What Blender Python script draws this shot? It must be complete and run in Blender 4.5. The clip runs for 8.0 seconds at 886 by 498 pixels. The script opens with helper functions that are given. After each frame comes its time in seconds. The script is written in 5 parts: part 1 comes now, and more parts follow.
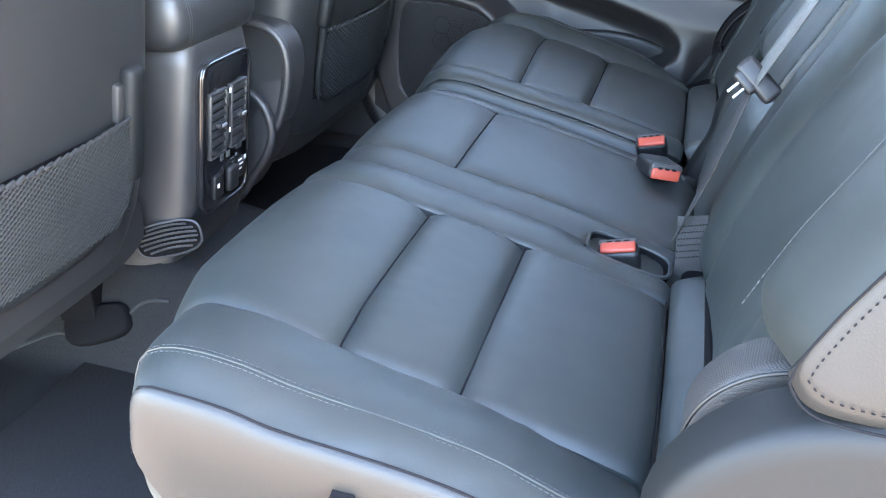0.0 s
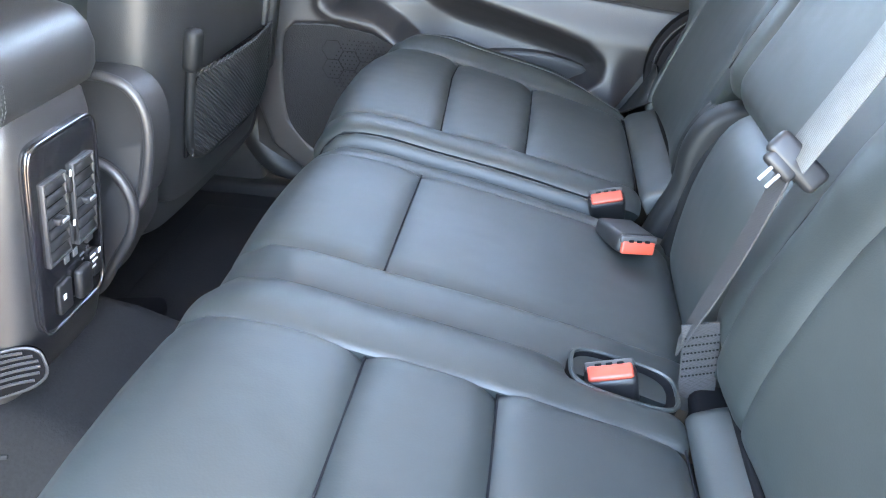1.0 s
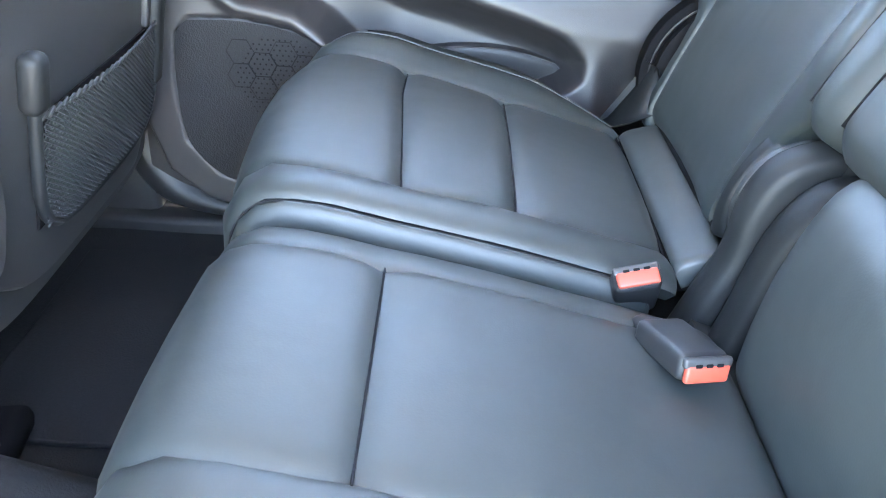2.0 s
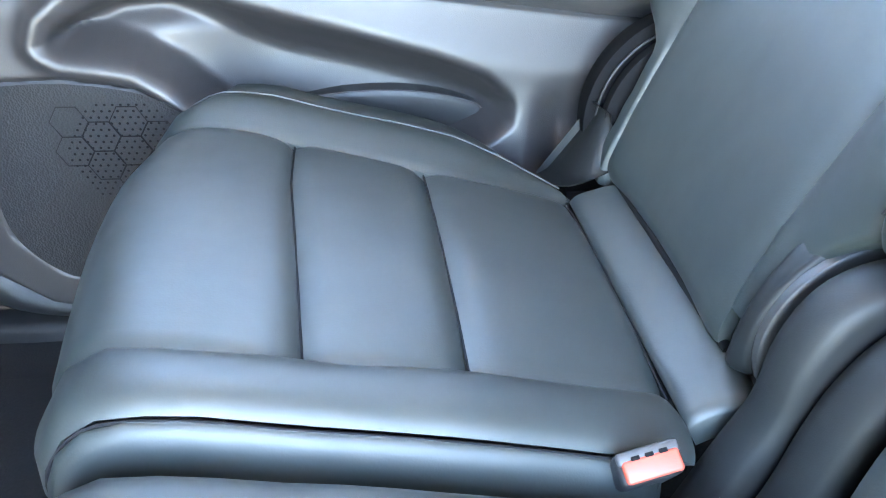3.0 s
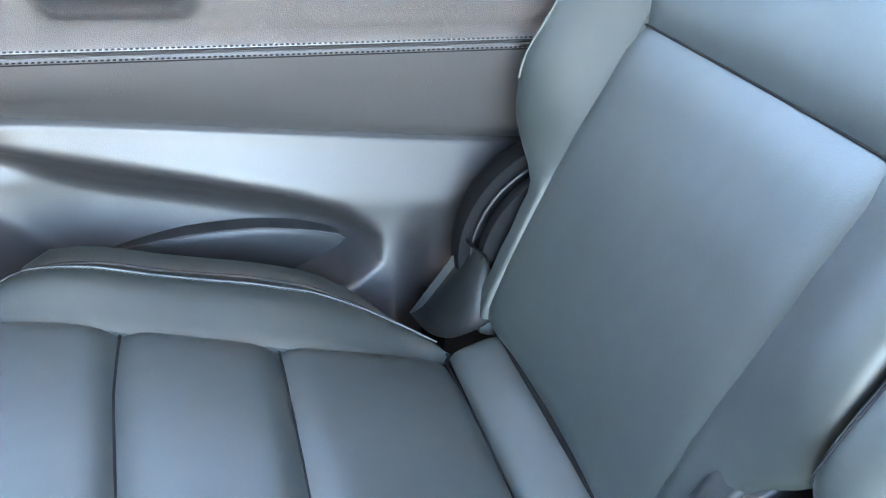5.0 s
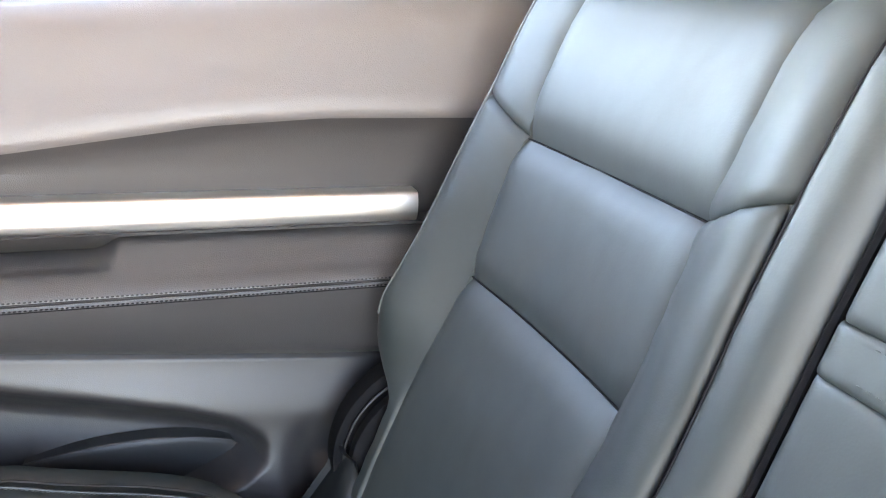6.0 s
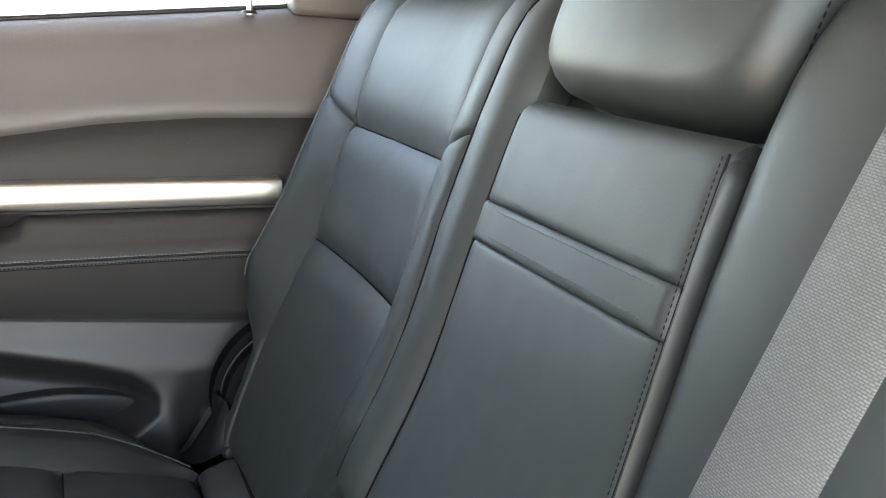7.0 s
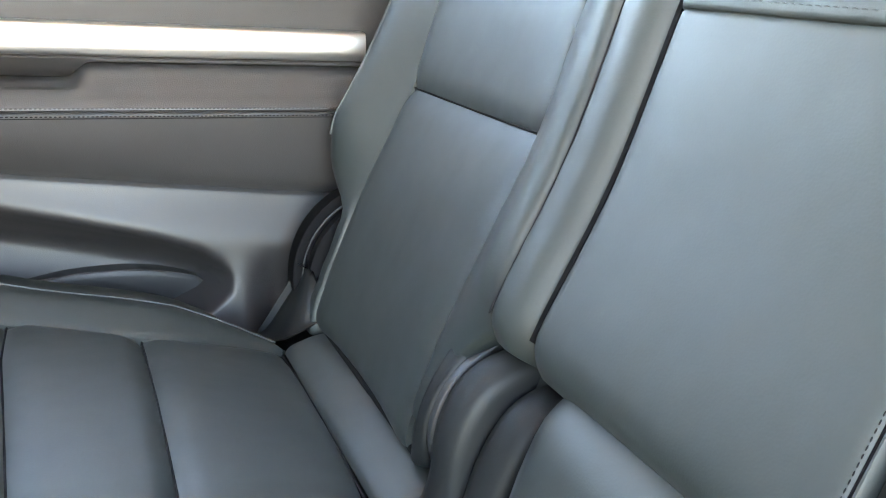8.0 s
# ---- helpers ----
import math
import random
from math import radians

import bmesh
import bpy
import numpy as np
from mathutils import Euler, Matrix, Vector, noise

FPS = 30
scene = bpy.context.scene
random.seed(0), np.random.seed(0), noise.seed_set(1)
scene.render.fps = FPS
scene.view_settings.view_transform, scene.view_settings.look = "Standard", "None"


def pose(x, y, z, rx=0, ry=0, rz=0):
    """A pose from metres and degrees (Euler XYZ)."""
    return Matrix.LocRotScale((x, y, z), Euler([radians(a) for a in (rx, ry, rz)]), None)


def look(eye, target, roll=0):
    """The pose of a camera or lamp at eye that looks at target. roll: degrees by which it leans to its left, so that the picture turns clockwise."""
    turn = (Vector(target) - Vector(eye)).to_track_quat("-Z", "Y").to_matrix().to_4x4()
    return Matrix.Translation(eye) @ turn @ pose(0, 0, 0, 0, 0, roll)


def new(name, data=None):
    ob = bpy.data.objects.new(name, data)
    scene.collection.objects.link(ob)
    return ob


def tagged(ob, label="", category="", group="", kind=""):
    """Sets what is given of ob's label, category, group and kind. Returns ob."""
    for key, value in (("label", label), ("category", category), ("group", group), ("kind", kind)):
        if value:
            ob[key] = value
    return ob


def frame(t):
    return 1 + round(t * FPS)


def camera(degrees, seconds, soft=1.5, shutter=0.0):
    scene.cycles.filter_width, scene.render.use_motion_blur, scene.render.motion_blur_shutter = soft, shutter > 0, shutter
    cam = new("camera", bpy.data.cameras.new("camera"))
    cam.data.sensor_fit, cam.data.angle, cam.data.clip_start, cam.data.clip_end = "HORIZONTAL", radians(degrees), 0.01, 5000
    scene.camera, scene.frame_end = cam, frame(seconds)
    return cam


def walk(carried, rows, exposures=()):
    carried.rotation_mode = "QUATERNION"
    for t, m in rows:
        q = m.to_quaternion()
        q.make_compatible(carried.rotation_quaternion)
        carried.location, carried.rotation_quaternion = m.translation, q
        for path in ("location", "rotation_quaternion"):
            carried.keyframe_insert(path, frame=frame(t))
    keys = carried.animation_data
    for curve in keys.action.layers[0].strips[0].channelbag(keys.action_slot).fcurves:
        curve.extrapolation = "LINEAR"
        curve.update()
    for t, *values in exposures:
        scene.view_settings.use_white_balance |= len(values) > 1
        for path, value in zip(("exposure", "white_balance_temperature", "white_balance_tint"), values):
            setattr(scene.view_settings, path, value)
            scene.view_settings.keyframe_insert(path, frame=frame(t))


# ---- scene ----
cam = camera(57.6, 8.0, soft=1.1)
PATH = [
    (0, (0.374, -0.361, 0.731), (-0.081, 1.342, -0.215), 3.2),
    (0.5, (0.317, -0.26, 0.723), (0.017, 1.48, -0.217), 3.1),
    (1, (0.271, -0.125, 0.732), (0.09, 1.623, -0.223), 3.3),
    (1.2, (0.257, -0.088, 0.733), (0.101, 1.657, -0.231), 3.3),
    (2.3, (0.183, 0.288, 0.706), (0.292, 1.98, -0.355), 3.9),
    (2.5, (0.183, 0.347, 0.716), (0.344, 2.029, -0.354), 3.5),
    (3, (0.183, 0.442, 0.712), (0.446, 2.102, -0.371), 3.0),
    (3.5, (0.196, 0.519, 0.69), (0.494, 2.193, -0.363), 2.6),
    (4, (0.209, 0.593, 0.659), (0.503, 2.283, -0.371), 1.4),
    (4.2, (0.217, 0.609, 0.657), (0.511, 2.303, -0.363), 1.0),
    (5.3, (0.228, 0.556, 0.833), (0.872, 2.162, -0.169), 5.2),
    (5.5, (0.232, 0.529, 0.867), (0.919, 2.176, -0.037), 5.2),
    (6, (0.24, 0.468, 0.898), (0.987, 2.201, 0.236), 4.8),
    (6.5, (0.263, 0.367, 0.903), (0.989, 2.142, 0.334), 3.4),
    (7, (0.291, 0.214, 0.867), (1.129, 1.952, 0.34), 3.7),
    (7.5, (0.274, 0.157, 0.831), (1.07, 1.899, 0.257), 2.8),
    (8, (0.214, 0.321, 0.725), (1.042, 2.027, 0.089), 4.0),
]
EXPOSURES = [(0, 6.1, 6860, 13), (1, 6.9, 7480, 14), (2.5, 7.58, 6860, 12), (3.3, 7.83, 6810, 9), (4, 7.68, 6760, 8), (5.5, 7.68, 7160, 11), (6, 6.69, 7960, 18), (6.5, 5.87, 8360, 14), (7, 5.52, 8560, 15), (7.5, 5.74, 8560, 16), (8, 6.81, 8260, 12)]
walk(cam, [(t, look(eye, target, roll)) for t, eye, target, roll in PATH], EXPOSURES)


# ---- world and light ----
world = bpy.data.worlds.new("sky")
scene.world = world
world.use_nodes = True
wn = world.node_tree.nodes
sky = wn.new("ShaderNodeTexSky")
sky.sky_type = "NISHITA"
sky.sun_disc = False
sky.sun_elevation = radians(31)
sky.sun_rotation = radians(87)
world.node_tree.links.new(sky.outputs["Color"], wn["Background"].inputs["Color"])
wn["Background"].inputs["Strength"].default_value = 0.15
sun_data = bpy.data.lights.new("sun", "SUN")
sun_data.energy, sun_data.angle, sun_data.color = 3.2, radians(0.6), (1.0, 0.95, 0.87)
sun = new("sun", sun_data)
sun.matrix_world = look((4.0, 0.2, 2.4), (0, 0, 0))


# ---- materials ----
def material(name, color, rough, grain=900.0, bump=0.15, vary=0.12, metal=0.0, coat=0.0, spec=0.5, cell=False, blotch=9.0):
    """A surface with fine grain relief and slow patches in tone and gloss."""
    m = bpy.data.materials.new(name)
    m.use_nodes = True
    n, l = m.node_tree.nodes, m.node_tree.links
    b = n["Principled BSDF"]
    tc = n.new("ShaderNodeTexCoord")
    big = n.new("ShaderNodeTexNoise")
    big.inputs["Scale"].default_value, big.inputs["Detail"].default_value = blotch, 5
    l.new(tc.outputs["Object"], big.inputs["Vector"])
    ramp = n.new("ShaderNodeMix")
    ramp.data_type = "RGBA"
    ramp.inputs["A"].default_value = (*[c * (1 - vary) for c in color], 1)
    ramp.inputs["B"].default_value = (*[min(1, c * (1 + vary)) for c in color], 1)
    l.new(big.outputs["Fac"], ramp.inputs["Factor"])
    l.new(ramp.outputs["Result"], b.inputs["Base Color"])
    mr = n.new("ShaderNodeMapRange")
    mr.inputs["To Min"].default_value, mr.inputs["To Max"].default_value = rough * 0.86, min(1, rough * 1.14)
    l.new(big.outputs["Fac"], mr.inputs["Value"])
    l.new(mr.outputs["Result"], b.inputs["Roughness"])
    fine = n.new("ShaderNodeTexVoronoi" if cell else "ShaderNodeTexNoise")
    fine.inputs["Scale"].default_value = grain
    l.new(tc.outputs["Object"], fine.inputs["Vector"])
    bp = n.new("ShaderNodeBump")
    bp.inputs["Strength"].default_value, bp.inputs["Distance"].default_value = bump, 0.0006
    l.new(fine.outputs["Distance" if cell else "Fac"], bp.inputs["Height"])
    l.new(bp.outputs["Normal"], b.inputs["Normal"])
    b.inputs["Metallic"].default_value = metal
    b.inputs["Coat Weight"].default_value = coat
    b.inputs["Specular IOR Level"].default_value = spec
    return m


def webbing_material(name, color, along):
    """Woven belt fabric: short raised threads in staggered rows across the belt, which runs along the given direction."""
    m = material(name, color, 0.62, 700, 0.2, 0.08)
    n, l = m.node_tree.nodes, m.node_tree.links
    tc = n.new("ShaderNodeTexCoord")
    way = Vector(along).normalized()
    side = Vector((0, 1, 0)) - way * way.y
    put = n.new("ShaderNodeCombineXYZ")
    for k, d in enumerate((side.normalized(), way)):
        dot = n.new("ShaderNodeVectorMath")
        dot.operation = "DOT_PRODUCT"
        dot.inputs[1].default_value = d
        l.new(tc.outputs["Object"], dot.inputs[0])
        l.new(dot.outputs["Value"], put.inputs[k])
    br = n.new("ShaderNodeTexBrick")
    br.offset = 0.5
    br.inputs["Scale"].default_value = 1.0
    br.inputs["Brick Width"].default_value, br.inputs["Row Height"].default_value = 0.0026, 0.0012
    br.inputs["Mortar Size"].default_value, br.inputs["Mortar Smooth"].default_value = 0.0003, 0.6
    br.inputs["Color1"].default_value = (*color, 1)
    br.inputs["Color2"].default_value = (*[c * 0.8 for c in color], 1)
    br.inputs["Mortar"].default_value = (*[c * 0.40 for c in color], 1)
    l.new(put.outputs["Vector"], br.inputs["Vector"])
    bp2 = n.new("ShaderNodeBump")
    bp2.invert = True
    bp2.inputs["Strength"].default_value, bp2.inputs["Distance"].default_value = 0.5, 0.0008
    l.new(br.outputs["Fac"], bp2.inputs["Height"])
    l.new(n["Bump"].outputs["Normal"], bp2.inputs["Normal"])
    l.new(bp2.outputs["Normal"], n["Principled BSDF"].inputs["Normal"])
    l.new(br.outputs["Color"], n["Principled BSDF"].inputs["Base Color"])
    return m


def creased(m, size, depth, fine):
    """Adds soft undulations and faint stretched creases to a leather."""
    n, l = m.node_tree.nodes, m.node_tree.links
    tc = n.new("ShaderNodeTexCoord")
    soft = n.new("ShaderNodeTexNoise")
    soft.inputs["Scale"].default_value, soft.inputs["Detail"].default_value = size, 2
    l.new(tc.outputs["Object"], soft.inputs["Vector"])
    mp = n.new("ShaderNodeMapping")
    mp.inputs["Scale"].default_value = (1.0, 0.7, 0.8)
    mp.inputs["Rotation"].default_value = (0.2, 0.3, 0.5)
    l.new(tc.outputs["Object"], mp.inputs["Vector"])
    crease = n.new("ShaderNodeTexNoise")
    crease.inputs["Scale"].default_value, crease.inputs["Detail"].default_value, crease.inputs["Distortion"].default_value = 95, 4, 1.2
    l.new(mp.outputs["Vector"], crease.inputs["Vector"])
    last = n["Bump"].outputs["Normal"]
    for tex, dist, strength in ((crease, 0.0012, fine), (soft, 0.010, depth)):
        b = n.new("ShaderNodeBump")
        b.inputs["Strength"].default_value, b.inputs["Distance"].default_value = strength, dist
        l.new(tex.outputs["Fac"], b.inputs["Height"])
        l.new(last, b.inputs["Normal"])
        last = b.outputs["Normal"]
    l.new(last, n["Principled BSDF"].inputs["Normal"])
    return m


LEATHER = material("black_leather", (0.0094, 0.0124, 0.0122), 0.55, 620, 0.06, 0.14, cell=True, spec=0.42)
creased(LEATHER, 14, 0.20, 0.028)
LEATHER_SOFT = material("black_vinyl", (0.0105, 0.0112, 0.0120), 0.48, 700, 0.14, 0.10, cell=True)
# the seat leather again, darkened to subdue daylight from the open door
LEATHER_DIMMED = material("dimmed_leather", (0.0074, 0.0080, 0.0082), 0.54, 700, 0.12, 0.12, cell=True, spec=0.32)
PLASTIC = material("dark_plastic", (0.0145, 0.0142, 0.0148), 0.56, 1100, 0.3, 0.10, spec=0.38)
PLASTIC_SMOOTH = material("smooth_black_plastic", (0.007, 0.0071, 0.0078), 0.52, 900, 0.08, 0.10, spec=0.32)
DOOR_PLASTIC = material("door_plastic", (0.0128, 0.0120, 0.0130), 0.50, 1100, 0.3, 0.10, spec=0.36)
SLEEVE = material("soft_black_plastic", (0.0040, 0.0047, 0.0052), 0.60, 900, 0.10, 0.12, spec=0.20)
GREY_PLASTIC = material("grey_plastic", (0.014, 0.014, 0.0148), 0.55, 900, 0.06, 0.06)
GRILLE = material("speaker_mesh", (0.0045, 0.0045, 0.0053), 0.7, 420, 1.0, 0.1, cell=True, spec=0.2)
GLOSS = material("piano_black", (0.008, 0.008, 0.009), 0.10, 300, 0.01, 0.05, coat=0.5)
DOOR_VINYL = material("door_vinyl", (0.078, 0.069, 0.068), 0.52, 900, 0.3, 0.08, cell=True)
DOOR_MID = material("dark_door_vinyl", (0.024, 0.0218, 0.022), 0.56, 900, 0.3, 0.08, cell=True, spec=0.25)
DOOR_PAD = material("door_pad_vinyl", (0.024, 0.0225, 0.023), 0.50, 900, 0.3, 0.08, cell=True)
CARPET = material("charcoal_carpet", (0.0065, 0.0067, 0.0073), 0.97, 420, 1.0, 0.95, spec=0.15, blotch=240)
FELT = material("grey_felt", (0.035, 0.034, 0.035), 0.95, 500, 0.9, 0.3, spec=0.15)
NET = material("elastic_net", (0.012, 0.0128, 0.014), 0.75, 900, 0.2, 0.1, spec=0.25)
THREAD = material("grey_thread", (0.075, 0.077, 0.08), 0.7, 900, 0.1, 0.1)
THREAD_DARK = material("dark_thread", (0.006, 0.006, 0.007), 0.95, 900, 0.1, 0.1, spec=0.05)
THREAD_SOFT = material("charcoal_thread", (0.025, 0.026, 0.027), 0.75, 900, 0.1, 0.1)
CONSOLE = material("console_plastic", (0.0145, 0.0143, 0.015), 0.48, 1100, 0.3, 0.08)
CHROME = material("satin_aluminium", (0.62, 0.60, 0.58), 0.36, 500, 0.03, 0.05, metal=1.0)
STEEL = material("bright_steel", (0.38, 0.38, 0.38), 0.38, 500, 0.03, 0.05, metal=1.0)
RED = material("red_button", (0.22, 0.026, 0.012), 0.55, 800, 0.05, 0.06)
WEB = webbing_material("grey_webbing", (0.076, 0.079, 0.077), (0.30, -0.075, 0.80))
WEB_DARK = webbing_material("dark_webbing", (0.012, 0.0112, 0.0118), (0.2, -0.1, 0.9))
# near-black lining, also used as painted shade in gaps and hollows
LINING_SHADE = material("lining_and_shade", (0.004, 0.004, 0.0045), 0.95, 500, 0.4, 0.2, spec=0.04)
HEADLINER = material("grey_headliner", (0.70, 0.69, 0.67), 0.95, 600, 0.5, 0.06)
TRIM_WALL = material("grey_trim", (0.085, 0.082, 0.080), 0.7, 800, 0.3, 0.06)
WHITE_MARK = material("white_marking", (0.7, 0.7, 0.7), 0.5, 800, 0.0, 0.02)
CONCRETE = material("pale_concrete", (0.225, 0.163, 0.112), 0.9, 60, 0.6, 0.15, blotch=0.9)
CAR_WHITE = material("white_car_paint", (0.75, 0.75, 0.74), 0.25, 300, 0.0, 0.03, coat=0.6)
TYRE = material("tyre_rubber", (0.012, 0.011, 0.010), 0.8, 200, 0.4, 0.1, spec=0.1)
ARCH = material("arch_plastic", (0.004, 0.0036, 0.003), 0.8, 200, 0.2, 0.1, spec=0.05)
glass = bpy.data.materials.new("window_glass")
glass.use_nodes = True
gb = glass.node_tree.nodes["Principled BSDF"]
gb.inputs["Transmission Weight"].default_value, gb.inputs["Roughness"].default_value = 1.0, 0.0
gb.inputs["IOR"].default_value, gb.inputs["Base Color"].default_value = 1.05, (0.70, 0.73, 0.73, 1)
tinted_glass = glass.copy()
tinted_glass.name = "tinted_glass"
tinted_glass.node_tree.nodes["Principled BSDF"].inputs["Base Color"].default_value = (0.33, 0.355, 0.355, 1)


# ---- building tools ----
def root(name, loc, label, category, group="", kind=""):
    ob = new(name)
    ob.empty_display_size = 0.05
    ob.location = loc
    return tagged(ob, label, category, group, kind)


def attach(ob, parent):
    """Parents ob, whose mesh is given in world places, under a thing or one of its parts."""
    ob.parent = parent
    if not parent.parent:
        ob.matrix_parent_inverse = Matrix.Translation(parent.location).inverted()
    return ob


def part(name, bm, mat, parent=None, label="", smooth=True, kind=""):
    """Links a bmesh, given in world places, as one mesh under a thing or a part."""
    me = bpy.data.meshes.new(name)
    bmesh.ops.recalc_face_normals(bm, faces=bm.faces[:])
    bm.to_mesh(me)
    bm.free()
    return part_mesh(name, me, mat, parent, label, smooth, kind)


def part_mesh(name, me, mat, parent=None, label="", smooth=True, kind=""):
    me.materials.append(mat)
    if smooth:
        me.polygons.foreach_set("use_smooth", [True] * len(me.polygons))
        me.set_sharp_from_angle(angle=radians(48))
    ob = new(name, me)
    if parent:
        attach(ob, parent)
    return tagged(ob, label, kind=kind)


def spline(pts, n=24):
    """A smooth curve through points, as an even list of places by its length, with the length at each given point."""
    p = [Vector(q) for q in pts]
    p = [2 * p[0] - p[1], *p, 2 * p[-1] - p[-2]]
    out, marks = [], []
    for i in range(1, len(p) - 2):
        marks.append(len(out))
        for k in range(n):
            t = k / n
            out.append(0.5 * (2 * p[i] + (p[i + 1] - p[i - 1]) * t + (2 * p[i - 1] - 5 * p[i] + 4 * p[i + 1] - p[i + 2]) * t * t
                              + (3 * p[i] - p[i - 1] - 3 * p[i + 1] + p[i + 2]) * t ** 3))
    marks.append(len(out))
    out.append(p[-2].copy())
    length = [0.0]
    for a, b in zip(out, out[1:]):
        length.append(length[-1] + (b - a).length)
    return out, length, [length[i] for i in marks]


class Curve:
    def __init__(self, pts):
        self.places, self.length, self.marks = spline(pts)

    def at(self, s):
        s = min(max(s, 0), self.length[-1])
        k = int(np.searchsorted(self.length, s))
        k = min(max(k, 1), len(self.length) - 1)
        a, b = self.length[k - 1], self.length[k]
        return self.places[k - 1].lerp(self.places[k], (s - a) / (b - a) if b > a else 0)

    def at_z(self, z):
        """The length at which the curve first rises past z."""
        for s, p in zip(self.length, self.places):
            if p.z >= z:
                return s
        return self.length[-1]


def smooth(t):
    t = min(max(t, 0.0), 1.0)
    return t * t * (3 - 2 * t)


def roll(d, r):
    """The drop of a rounded seam at a distance d from it: 1 at the seam, 0 past the radius r."""
    if d >= r:
        return 0.0
    return (1 - d / r) ** 2.2


def patch(name, P, parent, mat, nu=18, nv=16, drop=(0.006,) * 4, rad=(0.02,) * 4, puff=0.0, skirt=0.02, label="", flip=False, wrinkle=0.0, seed=0):
    """One sewn panel: the surface P(u, v), pillowed, sunk at its four edges (u0, u1, v0, v1), with a skirt behind its rim."""
    inward = not flip
    us = [0.5 - 0.5 * math.cos(math.pi * i / nu) for i in range(nu + 1)]
    vs = [0.5 - 0.5 * math.cos(math.pi * j / nv) for j in range(nv + 1)]
    base = [[P(u, v) for v in vs] for u in us]
    lu = sum((base[i + 1][nv // 2] - base[i][nv // 2]).length for i in range(nu))
    lv = sum((base[nu // 2][j + 1] - base[nu // 2][j]).length for j in range(nv))
    e = 1e-3
    verts, rim = [], {}
    for i, u in enumerate(us):
        for j, v in enumerate(vs):
            a, b = P(max(u - e, 0), v), P(min(u + e, 1), v)
            c, d = P(u, max(v - e, 0)), P(u, min(v + e, 1))
            nrm = (b - a).cross(d - c).normalized()
            if inward:
                nrm = -nrm
            h = puff * (16 * u * (1 - u) * v * (1 - v)) ** 0.6
            for dist, dr, rr in ((u * lu, drop[0], rad[0]), ((1 - u) * lu, drop[1], rad[1]), (v * lv, drop[2], rad[2]), ((1 - v) * lv, drop[3], rad[3])):
                if dr:
                    h -= dr * roll(dist, rr)
            p = base[i][j]
            if wrinkle:
                near = min(u * lu, (1 - u) * lu, v * lv, (1 - v) * lv)
                w = math.exp(-near / 0.03)
                h += wrinkle * (0.25 + w) * noise.noise(p * 55 + Vector((seed * 7, 0, 0))) + wrinkle * 0.9 * noise.noise(p * 14 + Vector((seed, 3, 0)))
            verts.append(p + nrm * h)
            if i in (0, nu) or j in (0, nv):
                rim[(i, j)] = p - nrm * (max(drop) + skirt)
    idx = lambda i, j: i * (nv + 1) + j  # noqa: E731
    faces = [(idx(i, j), idx(i + 1, j), idx(i + 1, j + 1), idx(i, j + 1)) for i in range(nu) for j in range(nv)]
    loop = [(i, 0) for i in range(nu)] + [(nu, j) for j in range(nv)] + [(i, nv) for i in range(nu, 0, -1)] + [(0, j) for j in range(nv, 0, -1)]
    first = len(verts)
    verts += [rim[k] for k in loop]
    for k in range(len(loop)):
        q = (k + 1) % len(loop)
        faces.append((idx(*loop[k]), first + k, first + q, idx(*loop[q])))
    me = bpy.data.meshes.new(name)
    me.from_pydata(verts, [], [f[::-1] for f in faces] if inward else faces)
    me.update()
    return part_mesh(name, me, mat, parent, label)


def box_bm(size, r=0.004, seg=3):
    bm = bmesh.new()
    bmesh.ops.create_cube(bm, size=1.0)
    bmesh.ops.scale(bm, vec=size, verts=bm.verts[:])
    if r:
        bmesh.ops.bevel(bm, geom=bm.edges[:], offset=r, segments=seg, profile=0.5, affect="EDGES")
    return bm


def rbox(name, m, size, r, mat, parent=None, label="", seg=3):
    bm = box_bm(size, r, seg)
    bm.transform(m)
    return part(name, bm, mat, parent, label)


def tube_bm(bm, pts, r, sides=8, closed=False):
    """Sweeps a ring along a line of places."""
    pts = [Vector(p) for p in pts]
    n = len(pts)
    rings = []
    side = None
    for i, p in enumerate(pts):
        a = pts[i - 1] if i or closed else p
        b = pts[(i + 1) % n] if i < n - 1 or closed else p
        d = (b - a).normalized()
        if side is None:
            side = d.orthogonal().normalized()
        side = (side - d * side.dot(d)).normalized()
        up = d.cross(side)
        rr = r(i / max(1, n - 1)) if callable(r) else r
        rings.append([bm.verts.new(p + rr * (math.cos(t) * side + math.sin(t) * up)) for t in (2 * math.pi * k / sides for k in range(sides))])
    for i in range(n if closed else n - 1):
        a, b = rings[i], rings[(i + 1) % n]
        for k in range(sides):
            bm.faces.new((a[k], a[(k + 1) % sides], b[(k + 1) % sides], b[k]))
    if not closed:
        bm.faces.new(rings[0][::-1])
        bm.faces.new(rings[-1])
    return bm


def tube(name, pts, r, mat, parent=None, label="", sides=8, closed=False):
    return part(name, tube_bm(bmesh.new(), pts, r, sides, closed), mat, parent, label)


def along(pts, step):
    """Even places on a broken line, with the way at each."""
    pts = [Vector(p) for p in pts]
    out, left = [], 0.0
    for a, b in zip(pts, pts[1:]):
        d = (b - a).length
        while left <= d:
            out.append((a.lerp(b, left / d) if d else a.copy(), (b - a).normalized()))
            left += step
        left -= d
    return out


